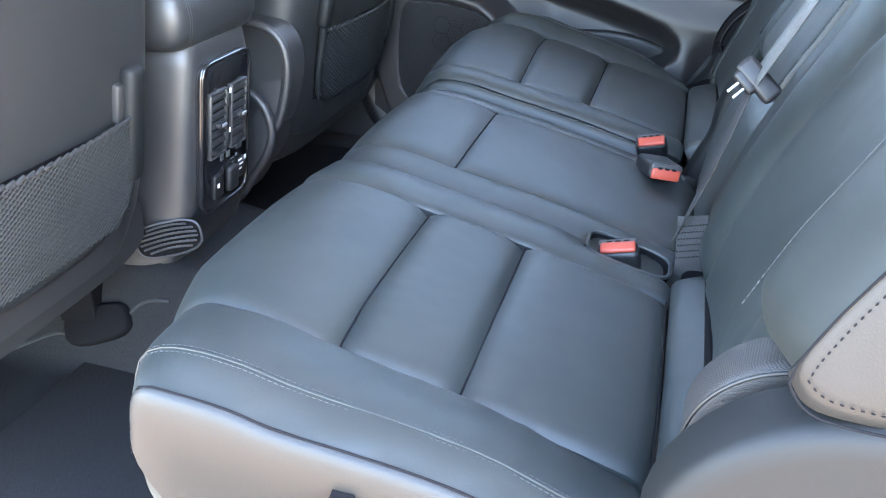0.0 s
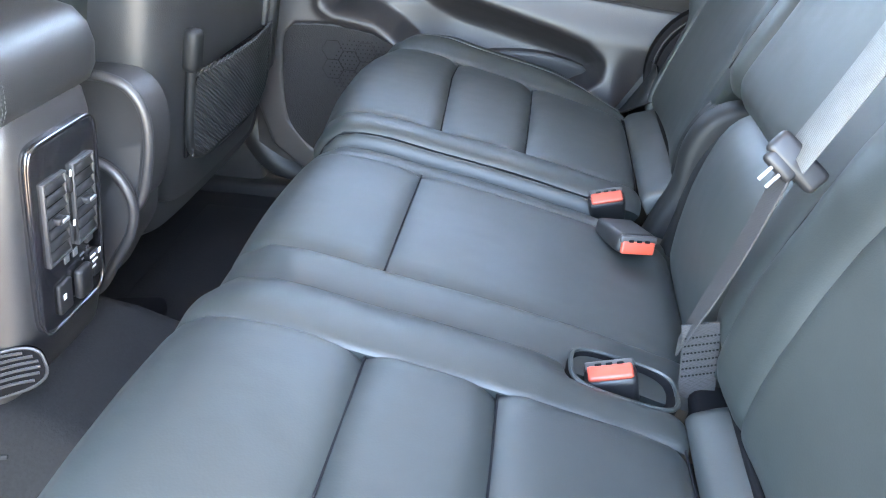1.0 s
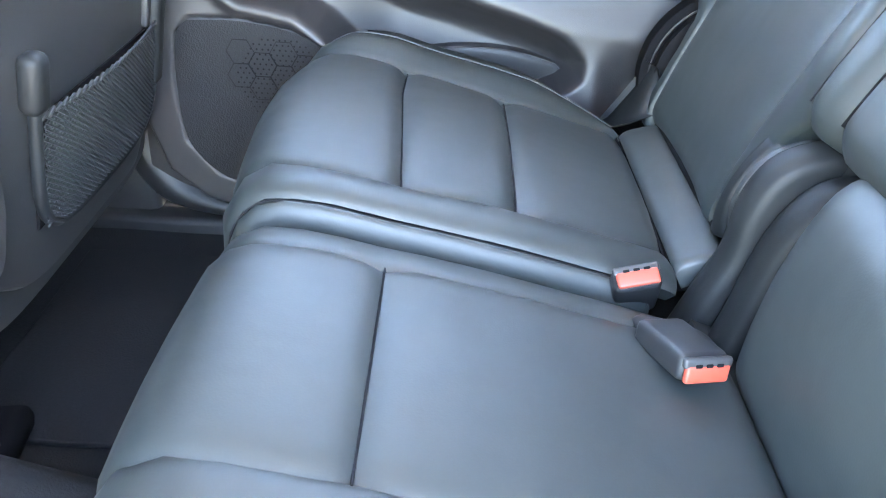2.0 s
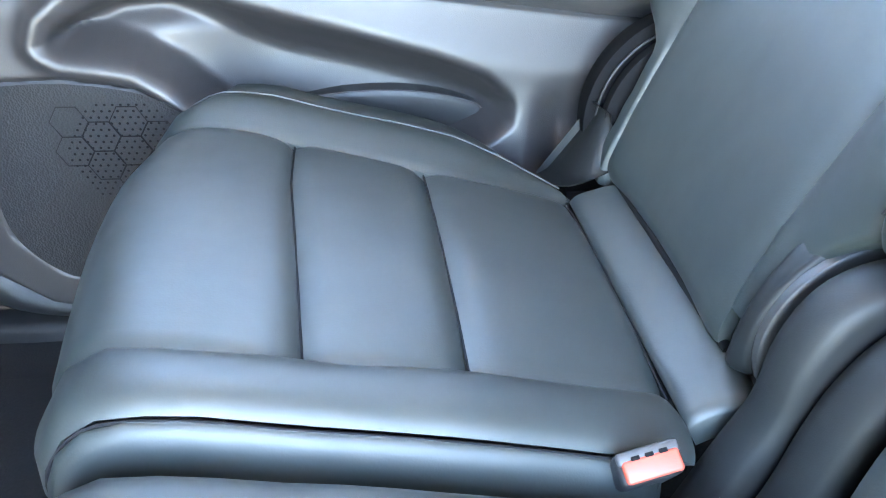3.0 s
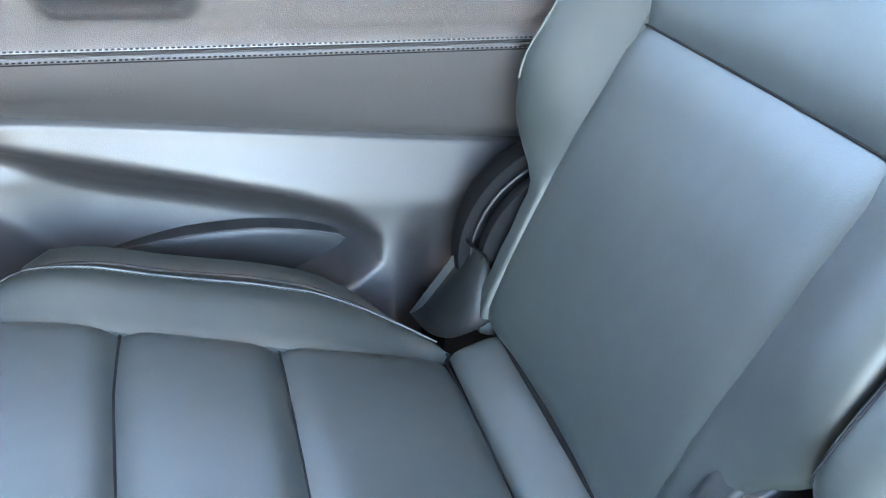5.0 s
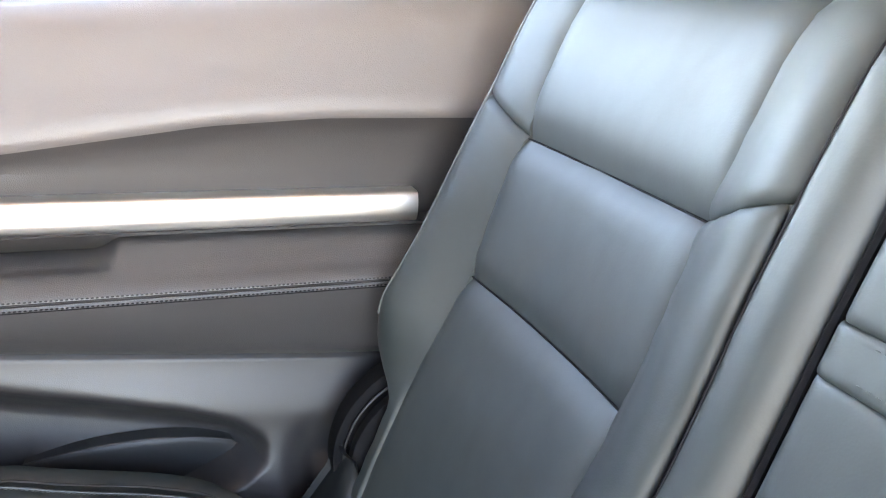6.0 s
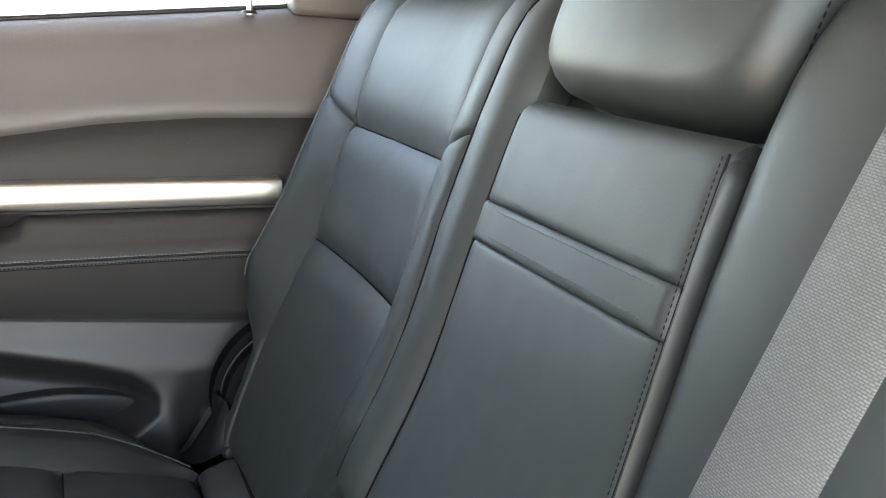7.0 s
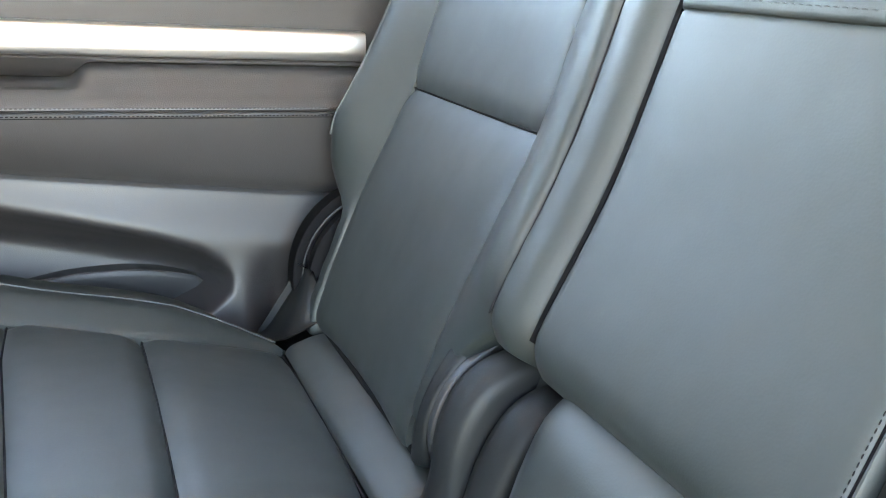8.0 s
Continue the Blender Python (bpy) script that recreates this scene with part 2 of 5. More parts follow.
def stitches(name, pts, parent, mat=None, step=0.0055, size=0.0036, r=0.00055, label=""):
    """A row of short raised threads."""
    verts, faces = [], []
    for p, d in along(pts, step):
        a = d.orthogonal().normalized()
        b = d.cross(a)
        k = len(verts)
        for t, w in ((-0.5, 0.4), (-0.25, 1), (0.25, 1), (0.5, 0.4)):
            verts += [p + d * size * t + r * w * q for q in (a, b, -a, -b)]
        for i in range(3):
            for j in range(4):
                faces.append((k + 4 * i + j, k + 4 * i + (j + 1) % 4, k + 4 * i + 4 + (j + 1) % 4, k + 4 * i + 4 + j))
        faces += [(k + 3, k + 2, k + 1, k), (k + 12, k + 13, k + 14, k + 15)]
    me = bpy.data.meshes.new(name)
    me.from_pydata(verts, [], faces)
    return part_mesh(name, me, mat or THREAD, parent, label, kind="stuff")


def ribbon(name, pts, across, width, thick, mat, parent=None, label=""):
    """A flat band along a line; across: its sideways direction at the two ends."""
    bm = bmesh.new()
    pts = [Vector(p) for p in pts]
    rows = []
    for i, p in enumerate(pts):
        t = i / (len(pts) - 1)
        d = (pts[min(i + 1, len(pts) - 1)] - pts[max(i - 1, 0)]).normalized()
        s = Vector(across[0]).lerp(Vector(across[1]), t ** 4)
        s = (s - d * s.dot(d)).normalized()
        nrm = d.cross(s)
        w = width / 2
        prof = ((-w, 0), (-w * 0.96, thick / 2), (w * 0.96, thick / 2), (w, 0), (w * 0.96, -thick / 2), (-w * 0.96, -thick / 2))
        rows.append([bm.verts.new(p + s * a + nrm * b) for a, b in prof])
    for a, b in zip(rows, rows[1:]):
        for k in range(6):
            bm.faces.new((a[k], a[(k + 1) % 6], b[(k + 1) % 6], b[k]))
    bm.faces.new(rows[0][::-1])
    bm.faces.new(rows[-1])
    return part(name, bm, mat, parent, label)


def loft(name, rings, mat, parent=None, label="", cap=True):
    bm = bmesh.new()
    rows = [[bm.verts.new(p) for p in ring] for ring in rings]
    n = len(rows[0])
    for a, b in zip(rows, rows[1:]):
        for k in range(n):
            bm.faces.new((a[k], a[(k + 1) % n], b[(k + 1) % n], b[k]))
    if cap:
        bm.faces.new(rows[0][::-1])
        bm.faces.new(rows[-1])
    return part(name, bm, mat, parent, label)


def oval(cx, cy, rx, ry, power=4.0, n=40):
    """A rounded rectangle in two coordinates, as a superellipse."""
    out = []
    for k in range(n):
        t = 2 * math.pi * k / n
        c, s = math.cos(t), math.sin(t)
        out.append((cx + rx * math.copysign(abs(c) ** (2 / power), c), cy + ry * math.copysign(abs(s) ** (2 / power), s)))
    return out


def slab(name, m, w, h, d, mat, parent=None, label="", power=5.0, soft=0.35, n=48):
    """A cushion-like block: a rounded outline w by h, rounded over its thickness d towards +z of m."""
    rings = []
    for z, s in ((-d / 2, 0.9), (-d / 2 + d * 0.1, 0.965), (-d * 0.2, 1), (d * 0.2, 1), (d / 2 - d * 0.18, 1 - 0.1 * soft), (d / 2 - d * 0.06, 1 - 0.28 * soft), (d / 2, 1 - 0.6 * soft)):
        shrink = (1 - s) * min(w, h) / 2
        rings.append([m @ Vector((x, y, z)) for x, y in oval(0, 0, w / 2 - shrink, h / 2 - shrink, power, n)])
    return loft(name, rings, mat, parent, label)


# ---- the shell of the car ----
MID = 0.615          # the car's middle line in y


def across(y, mirror):
    return 2 * MID - y if mirror else y


def plate(name, lo, hi, mat, label, category="wall", r=0.0):
    bm = box_bm([b - a for a, b in zip(lo, hi)], r, 2)
    bm.transform(Matrix.Translation([(a + b) / 2 for a, b in zip(lo, hi)]))
    return tagged(part(name, bm, mat, smooth=bool(r)), label, category, kind="structure")


def ground_sheet():
    """Pale lot outside: flat by the car, rising and leaning gently beyond its far side, out to the horizon."""
    xs = [-400, -120, -40, -16, -8, -4, -2, 0, 2, 4, 8, 16, 40, 120, 400]
    ys = [-400, -120, -40, -16, -8, -4, -2, 0, 1.6, 3, 5, 7, 9, 11, 13, 15, 20, 40, 120, 400]
    bm = bmesh.new()
    grid = [[bm.verts.new((x, y, -0.55 + (0.46 + 0.055 * min(max(x, -8), 8)) * smooth((y - 1.6) / 11.0))) for y in ys] for x in xs]
    for a, b in zip(grid, grid[1:]):
        for j in range(len(ys) - 1):
            bm.faces.new((a[j], b[j], b[j + 1], a[j + 1]))
    tagged(part("ground", bm, CONCRETE), "pale sunlit concrete of the car park outside", "ground", kind="structure")


ground_sheet()


def floor_sheet():
    """Carpeted floor with a low tunnel along the middle."""
    bm = bmesh.new()
    xs = [-1.3 + 0.05 * i for i in range(53)]
    ys = [-0.12 + 0.015 * j for j in range(99)]
    def z(x, y):
        t = abs(y - 0.575)
        return 0.03 + (0.14 - 0.07 * smooth((x + 0.26) / 0.25)) * smooth((0.215 - t) / 0.11) + 0.003 * noise.noise(Vector((x * 9, y * 9, 0)))
    grid = [[bm.verts.new((x, y, z(x, y))) for y in ys] for x in xs]
    for a, b in zip(grid, grid[1:]):
        for j in range(len(ys) - 1):
            bm.faces.new((a[j], b[j], b[j + 1], a[j + 1]))
    tagged(part("floor", bm, CARPET), "charcoal carpet of the car floor", "carpet", kind="structure")


floor_sheet()
cut = Curve([(-0.45, 0.372, 0.034), (-0.382, 0.395, 0.066), (-0.336, 0.396, 0.067), (-0.302, 0.401, 0.076), (-0.284, 0.411, 0.093), (-0.267, 0.423, 0.117), (-0.247, 0.430, 0.129), (-0.219, 0.435, 0.132)])
tube("carpet_edge", [cut.at(cut.length[-1] * k / 40) for k in range(41)], 0.0026, NET, bpy.data.objects["floor"], "bound edge where the carpet is cut out", sides=6)
plate("floor_pan", (-1.3, -0.14, -0.2), (1.3, 1.4, 0.0), PLASTIC, "dark floor pan under the carpet", "floor")


def roof():
    """Headliner over the whole cabin."""
    bm = box_bm((2.6, 1.41, 0.04), 0)
    bm.transform(Matrix.Translation((0.0, 0.725, 1.32)))
    tagged(part("ceiling", bm, HEADLINER, smooth=False), "grey fabric headliner", "ceiling", kind="structure")


def car_window(name, lo, hi, label):
    """A tinted pane in one of the car's openings, out of the path of shadows so that daylight comes in."""
    w = root(name, [(a + b) / 2 for a, b in zip(lo, hi)], label, "window", kind="structure")
    bm = box_bm([b - a for a, b in zip(lo, hi)], 0)
    bm.transform(Matrix.Translation([(a + b) / 2 for a, b in zip(lo, hi)]))
    pane = part("pane", bm, tinted_glass, w, smooth=False)
    pane.visible_shadow = False


roof()
# unseen front panes; strip height and tint are set to dim the backrests
car_window("window_2", (-1.325, -0.10, 1.28), (-1.320, 1.40, 1.30), "unseen tinted windscreen strip, kept narrow to limit light on the backrests")
car_window("window_3", (-1.30, 1.384, 0.86), (-0.52, 1.388, 1.30), "unseen side window of the closed front door, tinted to limit its light")
# unseen end walls carried up over the window openings to keep light out
plate("wall_front", (-1.34, -0.14, -0.1), (-1.3, 1.4, 1.28), TRIM_WALL, "plain unseen wall ahead of the front seats, raised to hold back light")
plate("wall_rear", (1.3, -0.14, -0.1), (1.34, 1.4, 1.30), TRIM_WALL, "plain unseen wall behind the cargo space, closed to the ceiling against the sun")
plate("wall_side", (-1.3, 1.40, -0.2), (1.3, 1.44, 0.765), TRIM_WALL, "outer skin of the car's side")
plate("pillar_1", (-0.52, 1.33, 0.80), (-0.40, 1.40, 1.30), TRIM_WALL, "grey trim of the door pillar", "pillar", 0.01)
plate("pillar_2", (0.585, 1.335, 0.872), (0.74, 1.40, 1.30), DOOR_VINYL, "grey trim of the rear pillar", "pillar", 0.01)
plate("pillar_3", (0.80, -0.14, -0.10), (1.3, -0.10, 0.86), TRIM_WALL, "grey trim behind the door opening", "pillar", 0.01)
plate("pillar_4", (-0.56, -0.16, -0.10), (-0.44, -0.10, 1.30), TRIM_WALL, "grey trim ahead of the door opening", "pillar", 0.01)
plate("pillar_5", (0.74, -0.14, 0.0), (0.80, -0.10, 1.30), TRIM_WALL, "grey trim of the pillar behind the seat", "pillar", 0.01)
# unseen wall without the door's window, so no light crosses the cabin
plate("wall_near", (-1.3, -0.14, -0.1), (-0.56, -0.10, 1.30), TRIM_WALL, "plain wall in place of the unseen front door and its window, blocking light")
plate("wall_front_side", (-1.3, 1.36, 0.80), (-0.52, 1.40, 0.86), TRIM_WALL, "grey trim beside the front seats")
plate("wall_quarter", (0.74, 1.36, 0.80), (1.3, 1.40, 1.30), TRIM_WALL, "grey trim beside the cargo space")
# unseen strips added over both openings to cut sky light on the backrests
plate("roof_light_block", (-0.56, -0.16, 1.23), (1.3, -0.10, 1.30), TRIM_WALL, "unseen grey roof edge added over the door opening to cut sky light", "trim", 0.02)
plate("window_light_block", (-0.52, 1.34, 1.20), (0.74, 1.40, 1.30), TRIM_WALL, "unseen grey strip added over the closed rear door window to cut sky light", "trim", 0.02)
# added board that stops light leaking between the seat backs
plate("leak_blocker", (0.745, -0.09, 0.0), (0.765, 1.36, 0.80), FELT, "dark felt board added behind the seat backs to block stray light")
# near-black block added as the shade of the void beside the door
plate("gap_shade_block", (0.44, 1.205, 0.04), (0.655, 1.29, 0.285), LINING_SHADE, "dark block standing in for the shade between seat and door")
plate("sill", (-0.44, -0.16, -0.10), (0.74, -0.09, 0.05), PLASTIC, "dark plastic door sill", "sill", 0.012)

# ---- parked cars beyond the window ----
def parked_car(x, y, z, turn, label):
    car = root("parked_car", (x, y, z), label, "car", "parked cars")
    t = Matrix.Translation((x, y, z)) @ Matrix.Rotation(radians(turn), 4, "Z")
    side = [(-2.3, 0.35), (-2.3, 0.75), (-2.1, 0.95), (-1.1, 1.05), (-0.5, 1.55), (1.4, 1.58), (2.1, 1.1), (2.3, 0.95), (2.35, 0.4), (2.2, 0.3), (-2.2, 0.28)]
    rings = []
    for w, s in ((-0.9, 0.94), (-0.86, 1.0), (0.86, 1.0), (0.9, 0.94)):
        rings.append([t @ Vector((a * s, w, 0.8 + (b - 0.8) * s)) for a, b in side])
    loft("body", rings, CAR_WHITE, car, "white painted body")
    for a in (-1.4, 1.4):
        for b in (-0.84, 0.84):
            m = t @ Matrix.Translation((a, b, 0.35)) @ Matrix.Rotation(radians(90), 4, "X")
            bm = bmesh.new()
            tube_bm(bm, [m @ Vector((0.26 * math.cos(k * math.pi / 16), 0.26 * math.sin(k * math.pi / 16), 0)) for k in range(32)], 0.1, 10, True)
            wheel = part("wheel", bm, TYRE, car, "dusty black tyre on a pale rim")
            bm = bmesh.new()
            bmesh.ops.create_cone(bm, cap_ends=True, segments=28, radius1=0.22, radius2=0.22, depth=0.12, matrix=m)
            rim = part("rim", bm, STEEL, wheel)
            rim.matrix_parent_inverse = Matrix.Identity(4)
            bm = bmesh.new()
            tube_bm(bm, [m @ Vector((0.385 * math.cos(k * math.pi / 16), 0.385 * math.sin(k * math.pi / 16), 0.03)) for k in range(17)], 0.062, 8)
            part("wheel_arch", bm, ARCH, car, "dark plastic wheel arch")
    return car


parked_car(-1.66, 14.29, -0.15, -40, "white car parked aslant on the concrete outside")
parked_car(1.86, 14.29, 0.07, -40, "white car parked aslant beside another")


# ---- rear bench ----
CUSHION = Curve([(0.075, 0, 0.10), (0.045, 0, 0.20), (0.012, 0, 0.285), (0.004, 0, 0.345), (0.036, 0, 0.388), (0.09, 0, 0.392), (0.158, 0, 0.379),
                 (0.27, 0, 0.357), (0.415, 0, 0.321), (0.50, 0, 0.296)])
S_FRONT, S_ONE, S_TWO, S_BACK, S_END = 0.0, CUSHION.marks[6], CUSHION.marks[7], CUSHION.marks[8], CUSHION.marks[9]
BACK = Curve([(0.448, 0, 0.285), (0.458, 0, 0.345), (0.482, 0, 0.42), (0.516, 0, 0.505), (0.563, 0, 0.610), (0.606, 0, 0.750), (0.648, 0, 0.862),
              (0.676, 0, 0.897), (0.712, 0, 0.905), (0.76, 0, 0.88)])


BACK_DOUBLE = Curve([(p.x - 0.006 - 0.019 * min(max((p.z - 0.31) / 0.13, 0), 1), 0, p.z) for p in BACK.places[::24]])   # the double seat's back stands a little further forward


def seat_point(curve, s, y, lift=0.0):
    p, q = curve.at(s), curve.at(s + 0.003)
    d = (q - curve.at(s - 0.003)).normalized()
    return Vector((p.x - d.z * lift, y, p.z + d.x * lift))


def cushion_point(s, y, lift, outer):
    """A place on the cushion; towards the outer side the front corner is rounded back in plan."""
    p = seat_point(CUSHION, s, y, lift)
    t = min(max((0.17 - outer) / 0.17, 0), 1.1)
    k = smooth((0.24 - p.x) / 0.22)
    p.x += (0.044 if y > MID else 0.056) * t ** 1.15 * k
    p.x -= 0.010 * smooth((y - 0.80) / 0.20) * smooth((0.17 - p.x) / 0.15)
    return p


def outer_lift(y, far):
    """The cross-section of the side bolster from the panel's seam (y 0.098) to the cushion's edge (y -0.004)."""
    t = min(max((0.103 - y) / 0.107, 0), 1.05)
    return (0.014 if far else 0.008) * math.sin(math.pi * min(t, 1) ** 1.25) - 0.004 * t * t


def outer_cushion(seat, mirror, tag):
    f = mirror
    Y = lambda y: across(y, mirror)  # noqa: E731
    def place(s, y, lift, outer):
        """A place on the cushion; the single seat's seams draw towards the middle at the rear."""
        p = cushion_point(s, y, lift, outer)
        if not mirror:
            k = min(max((0.10 - outer) / 0.10, 0), 1) ** 1.5 * math.exp(-((s - CUSHION.marks[3] - 0.034) / 0.024) ** 2)
            p += Vector((-0.007, 0, 0.014)) * k
        if mirror:
            a = float(np.interp(p.x, (0.02, 0.08, 0.16, 0.27, 0.40), (0.840, 0.834, 0.831, 0.836, 0.840)))
            b = float(np.interp(p.x, (0.02, 0.06, 0.15, 0.27, 0.41), (1.160, 1.158, 1.146, 1.131, 1.124)))
            e = float(np.interp(p.x, (0.0, 0.03, 0.08, 0.25, 0.31, 0.355, 0.39, 0.415, 0.435), (1.185, 1.212, 1.234, 1.234, 1.226, 1.207, 1.180, 1.153, 1.132)))
            p.y = float(np.interp(p.y, (0.784, 0.868, 1.132, 1.234, 1.3), (0.784, a, b, e, e + 0.066)))
        return p
    def brim(s, y, lift):
        """A place on the side bolster, whose edge rises and draws in towards the backrest."""
        t = min(max((0.103 - y) / 0.107, 0), 1)
        k = 0 if mirror else t * smooth((CUSHION.at(s).x - 0.08) / 0.24)
        p = place(s, Y(y), outer_lift(y, mirror) + lift + 0.013 * k, y)
        p.y += 0.008 * k
        return p
    inner = 0.362
    def one(v):
        """The first seam, which slants a little across the single seat."""
        return S_ONE + (0.003 - 0.018 * (1 - v) if mirror else 0.011)
    def panel(first, last):
        def Q(u, v):
            a, b = first(v), last(v)
            pinch = math.exp(-((1 - u) * (b - a) / 0.022) ** 2) * (math.exp(-((1 - v) / 0.10) ** 2) + 0.6 * math.exp(-(v / 0.10) ** 2))
            return place(a + (b - a) * u, Y(0.098 + (inner - 0.098) * v), 0.004 * math.sin(math.pi * v) - 0.0032 * pinch, 0.098 + (inner - 0.098) * v)
        return Q
    kw = dict(flip=not f, wrinkle=0.0007, seed=tag)
    patch("front_panel", panel(lambda v: S_FRONT, one), seat, LEATHER, 34, 22, (0.0, 0.0075, 0.0050, 0.0050), (0.02, 0.024, 0.014, 0.014), 0.0015, **kw)
    patch("middle_panel", panel(one, lambda v: S_TWO), seat, LEATHER, 18, 22, (0.0075, 0.0075, 0.0050, 0.0050), (0.024, 0.024, 0.014, 0.014), 0.0015, **kw)
    patch("rear_panel", panel(lambda v: S_TWO, lambda v: S_BACK), seat, LEATHER, 20, 22, (0.0075, 0.0055, 0.0050, 0.0050), (0.024, 0.016, 0.014, 0.014), 0.0015, **kw)
    def flap(u, v):
        """The strip behind the rear seam, which tilts up to the foot of the backrest."""
        y = 0.088 + (0.402 - 0.088) * v
        p = place(S_BACK, Y(y), 0, y)
        return p + Vector((0.058 * u, 0.0, 0.034 * u - 0.018 * u * u))
    patch("rear_flap", flap, seat, LEATHER, 14, 22, (0.004, 0.004, 0.006, 0.006), (0.010, 0.012, 0.012, 0.012), 0.002, flip=not f, wrinkle=0.0009, seed=tag)
    for s, depth in ((one, 0.0070), (lambda v: S_TWO, 0.0070), (lambda v: S_BACK, 0.0048)):
        tube("seam", [place(s(k / 16), Y(0.1 + 0.26 * k / 16), 0.004 * math.sin(math.pi * k / 16) - depth, 0.1 + 0.26 * k / 16) for k in range(17)], 0.0010, THREAD_DARK, seat, sides=5)
    s_edge = S_BACK + 0.008
    def bolster(u, v):
        y = 0.103 - 0.107 * v
        s = S_FRONT + (s_edge - S_FRONT) * u
        fold = 0.0
        if not mirror:
            x = CUSHION.at(s).x
            fold = 0.0009 * math.sin(2 * math.pi * (x - 0.7 * y) / 0.0145) * math.exp(-((x - 0.205) / 0.032) ** 2 - ((y - 0.010) / 0.013) ** 2)
        return brim(s, y, fold - 0.012 * smooth((u - 0.8) / 0.2))
    patch("outer_bolster", bolster, seat, LEATHER, 40 if f else 150, 20, (0.0, 0.008, 0.0035, 0.0), (0.02, 0.02, 0.008, 0.01), 0.0, flip=f, wrinkle=0.0011, seed=tag + 3)
    def side(u, v):
        start = 0 if mirror else CUSHION.marks[3] / s_edge
        u = start + (1 - start) * u
        e = bolster(u, 1.0)
        if mirror:
            # a strip beyond the sewn edge lies nearly flat before the side turns down
            out = min(1, v / 0.07) ** 0.8 * (0.2 + 0.8 * smooth((0.41 - e.x) / 0.10))
            e += Vector((0, 0.023 * out - 0.001, 0.0065 * math.sin(math.pi * 0.55 * out) - 0.0008))
            v = max(0.0, v - 0.06) / 0.94
        ey = e.y
        low = Vector((e.x + 0.02 * v + (0 if mirror else 0.06 * v * smooth((0.30 - e.x) / 0.22)), Y(-0.004 + 0.03 * v), e.z + (0.085 - e.z) * v))
        e = e.lerp(low, v)
        e.y = ey - Y(-0.004) + Y(-0.004 - (0.002 if mirror else 0.010) * math.sin(math.pi * min(1, v * 1.6)) * (1 if v < 0.62 else 0) + 0.03 * v * v)
        return e
    # dimmed leather only on the side that faces the door opening
    patch("side_panel", side, seat, LEATHER if mirror else LEATHER_DIMMED, 40, 14, (0.0, 0.0, 0.0015, 0.0), (0.01, 0.01, 0.006, 0.01), 0.0, flip=f, wrinkle=0.0006, seed=tag + 5, label="smooth leather side of the cushion")
    # sewn lines along the outer bolster
    for y, lift in ((0.0345, 0.0002), (0.0275, 0.0002)):
        line = [brim(S_FRONT + (s_edge - S_FRONT) * k / 60, y, lift - 0.012 * smooth((k / 60 - 0.8) / 0.2)) for k in range(14, 59)]
        stitches("stitching", line, seat, THREAD_SOFT, step=0.0046, size=0.0030, r=0.00045)
    line = [brim(S_FRONT + (s_edge - S_FRONT) * k / 60, 0.031, 0.0004 - 0.012 * smooth((k / 60 - 0.8) / 0.2)) for k in range(12, 60)]
    tube("welt", line, 0.0009, LEATHER, seat, sides=6)
    edge = [bolster(k / 60, 1.0) for k in range(10 if f else 21, 60)]
    tube("seam_cord", [p + Vector((0, (1 if f else -1) * 0.0004, 0.0004)) for p in edge], 0.0021 if f else 0.0009, LEATHER if f else THREAD_DARK, seat, "sewn edge cord", 8)
    stitches("edge_stitching", [p + Vector((0, (1 if f else -1) * 0.0035, -0.0055)) for p in edge], seat, THREAD_DARK, step=0.0048, size=0.0030, r=0.0005)
    # inner bolster, ends ahead of the buckle well
    def inner_bolster(u, v):
        y = inner - 0.006 + (0.090 if f else 0.076) * v
        s = S_FRONT + (S_BACK + 0.004 - S_FRONT) * u
        dip = 0.026 * smooth((CUSHION.at(s).x - 0.315) / 0.02) * smooth((v - 0.45) / 0.3) * (0 if f else 1)
        return place(s, Y(y), (0.003 if f else 0.004) * math.sin(math.pi * v) - (0.002 * v * v + 0.006 * v ** 6 if f else 0.009 * v * v) - 0.0015 * (1 - v) ** 2 - dip, 0.2)
    patch("inner_bolster", inner_bolster, seat, LEATHER, 36, 14, (0.0, 0.006, 0.0032, 0.002), (0.02, 0.015, 0.008, 0.012), 0.0, flip=not f, wrinkle=0.0009, seed=tag + 7)
    return bolster


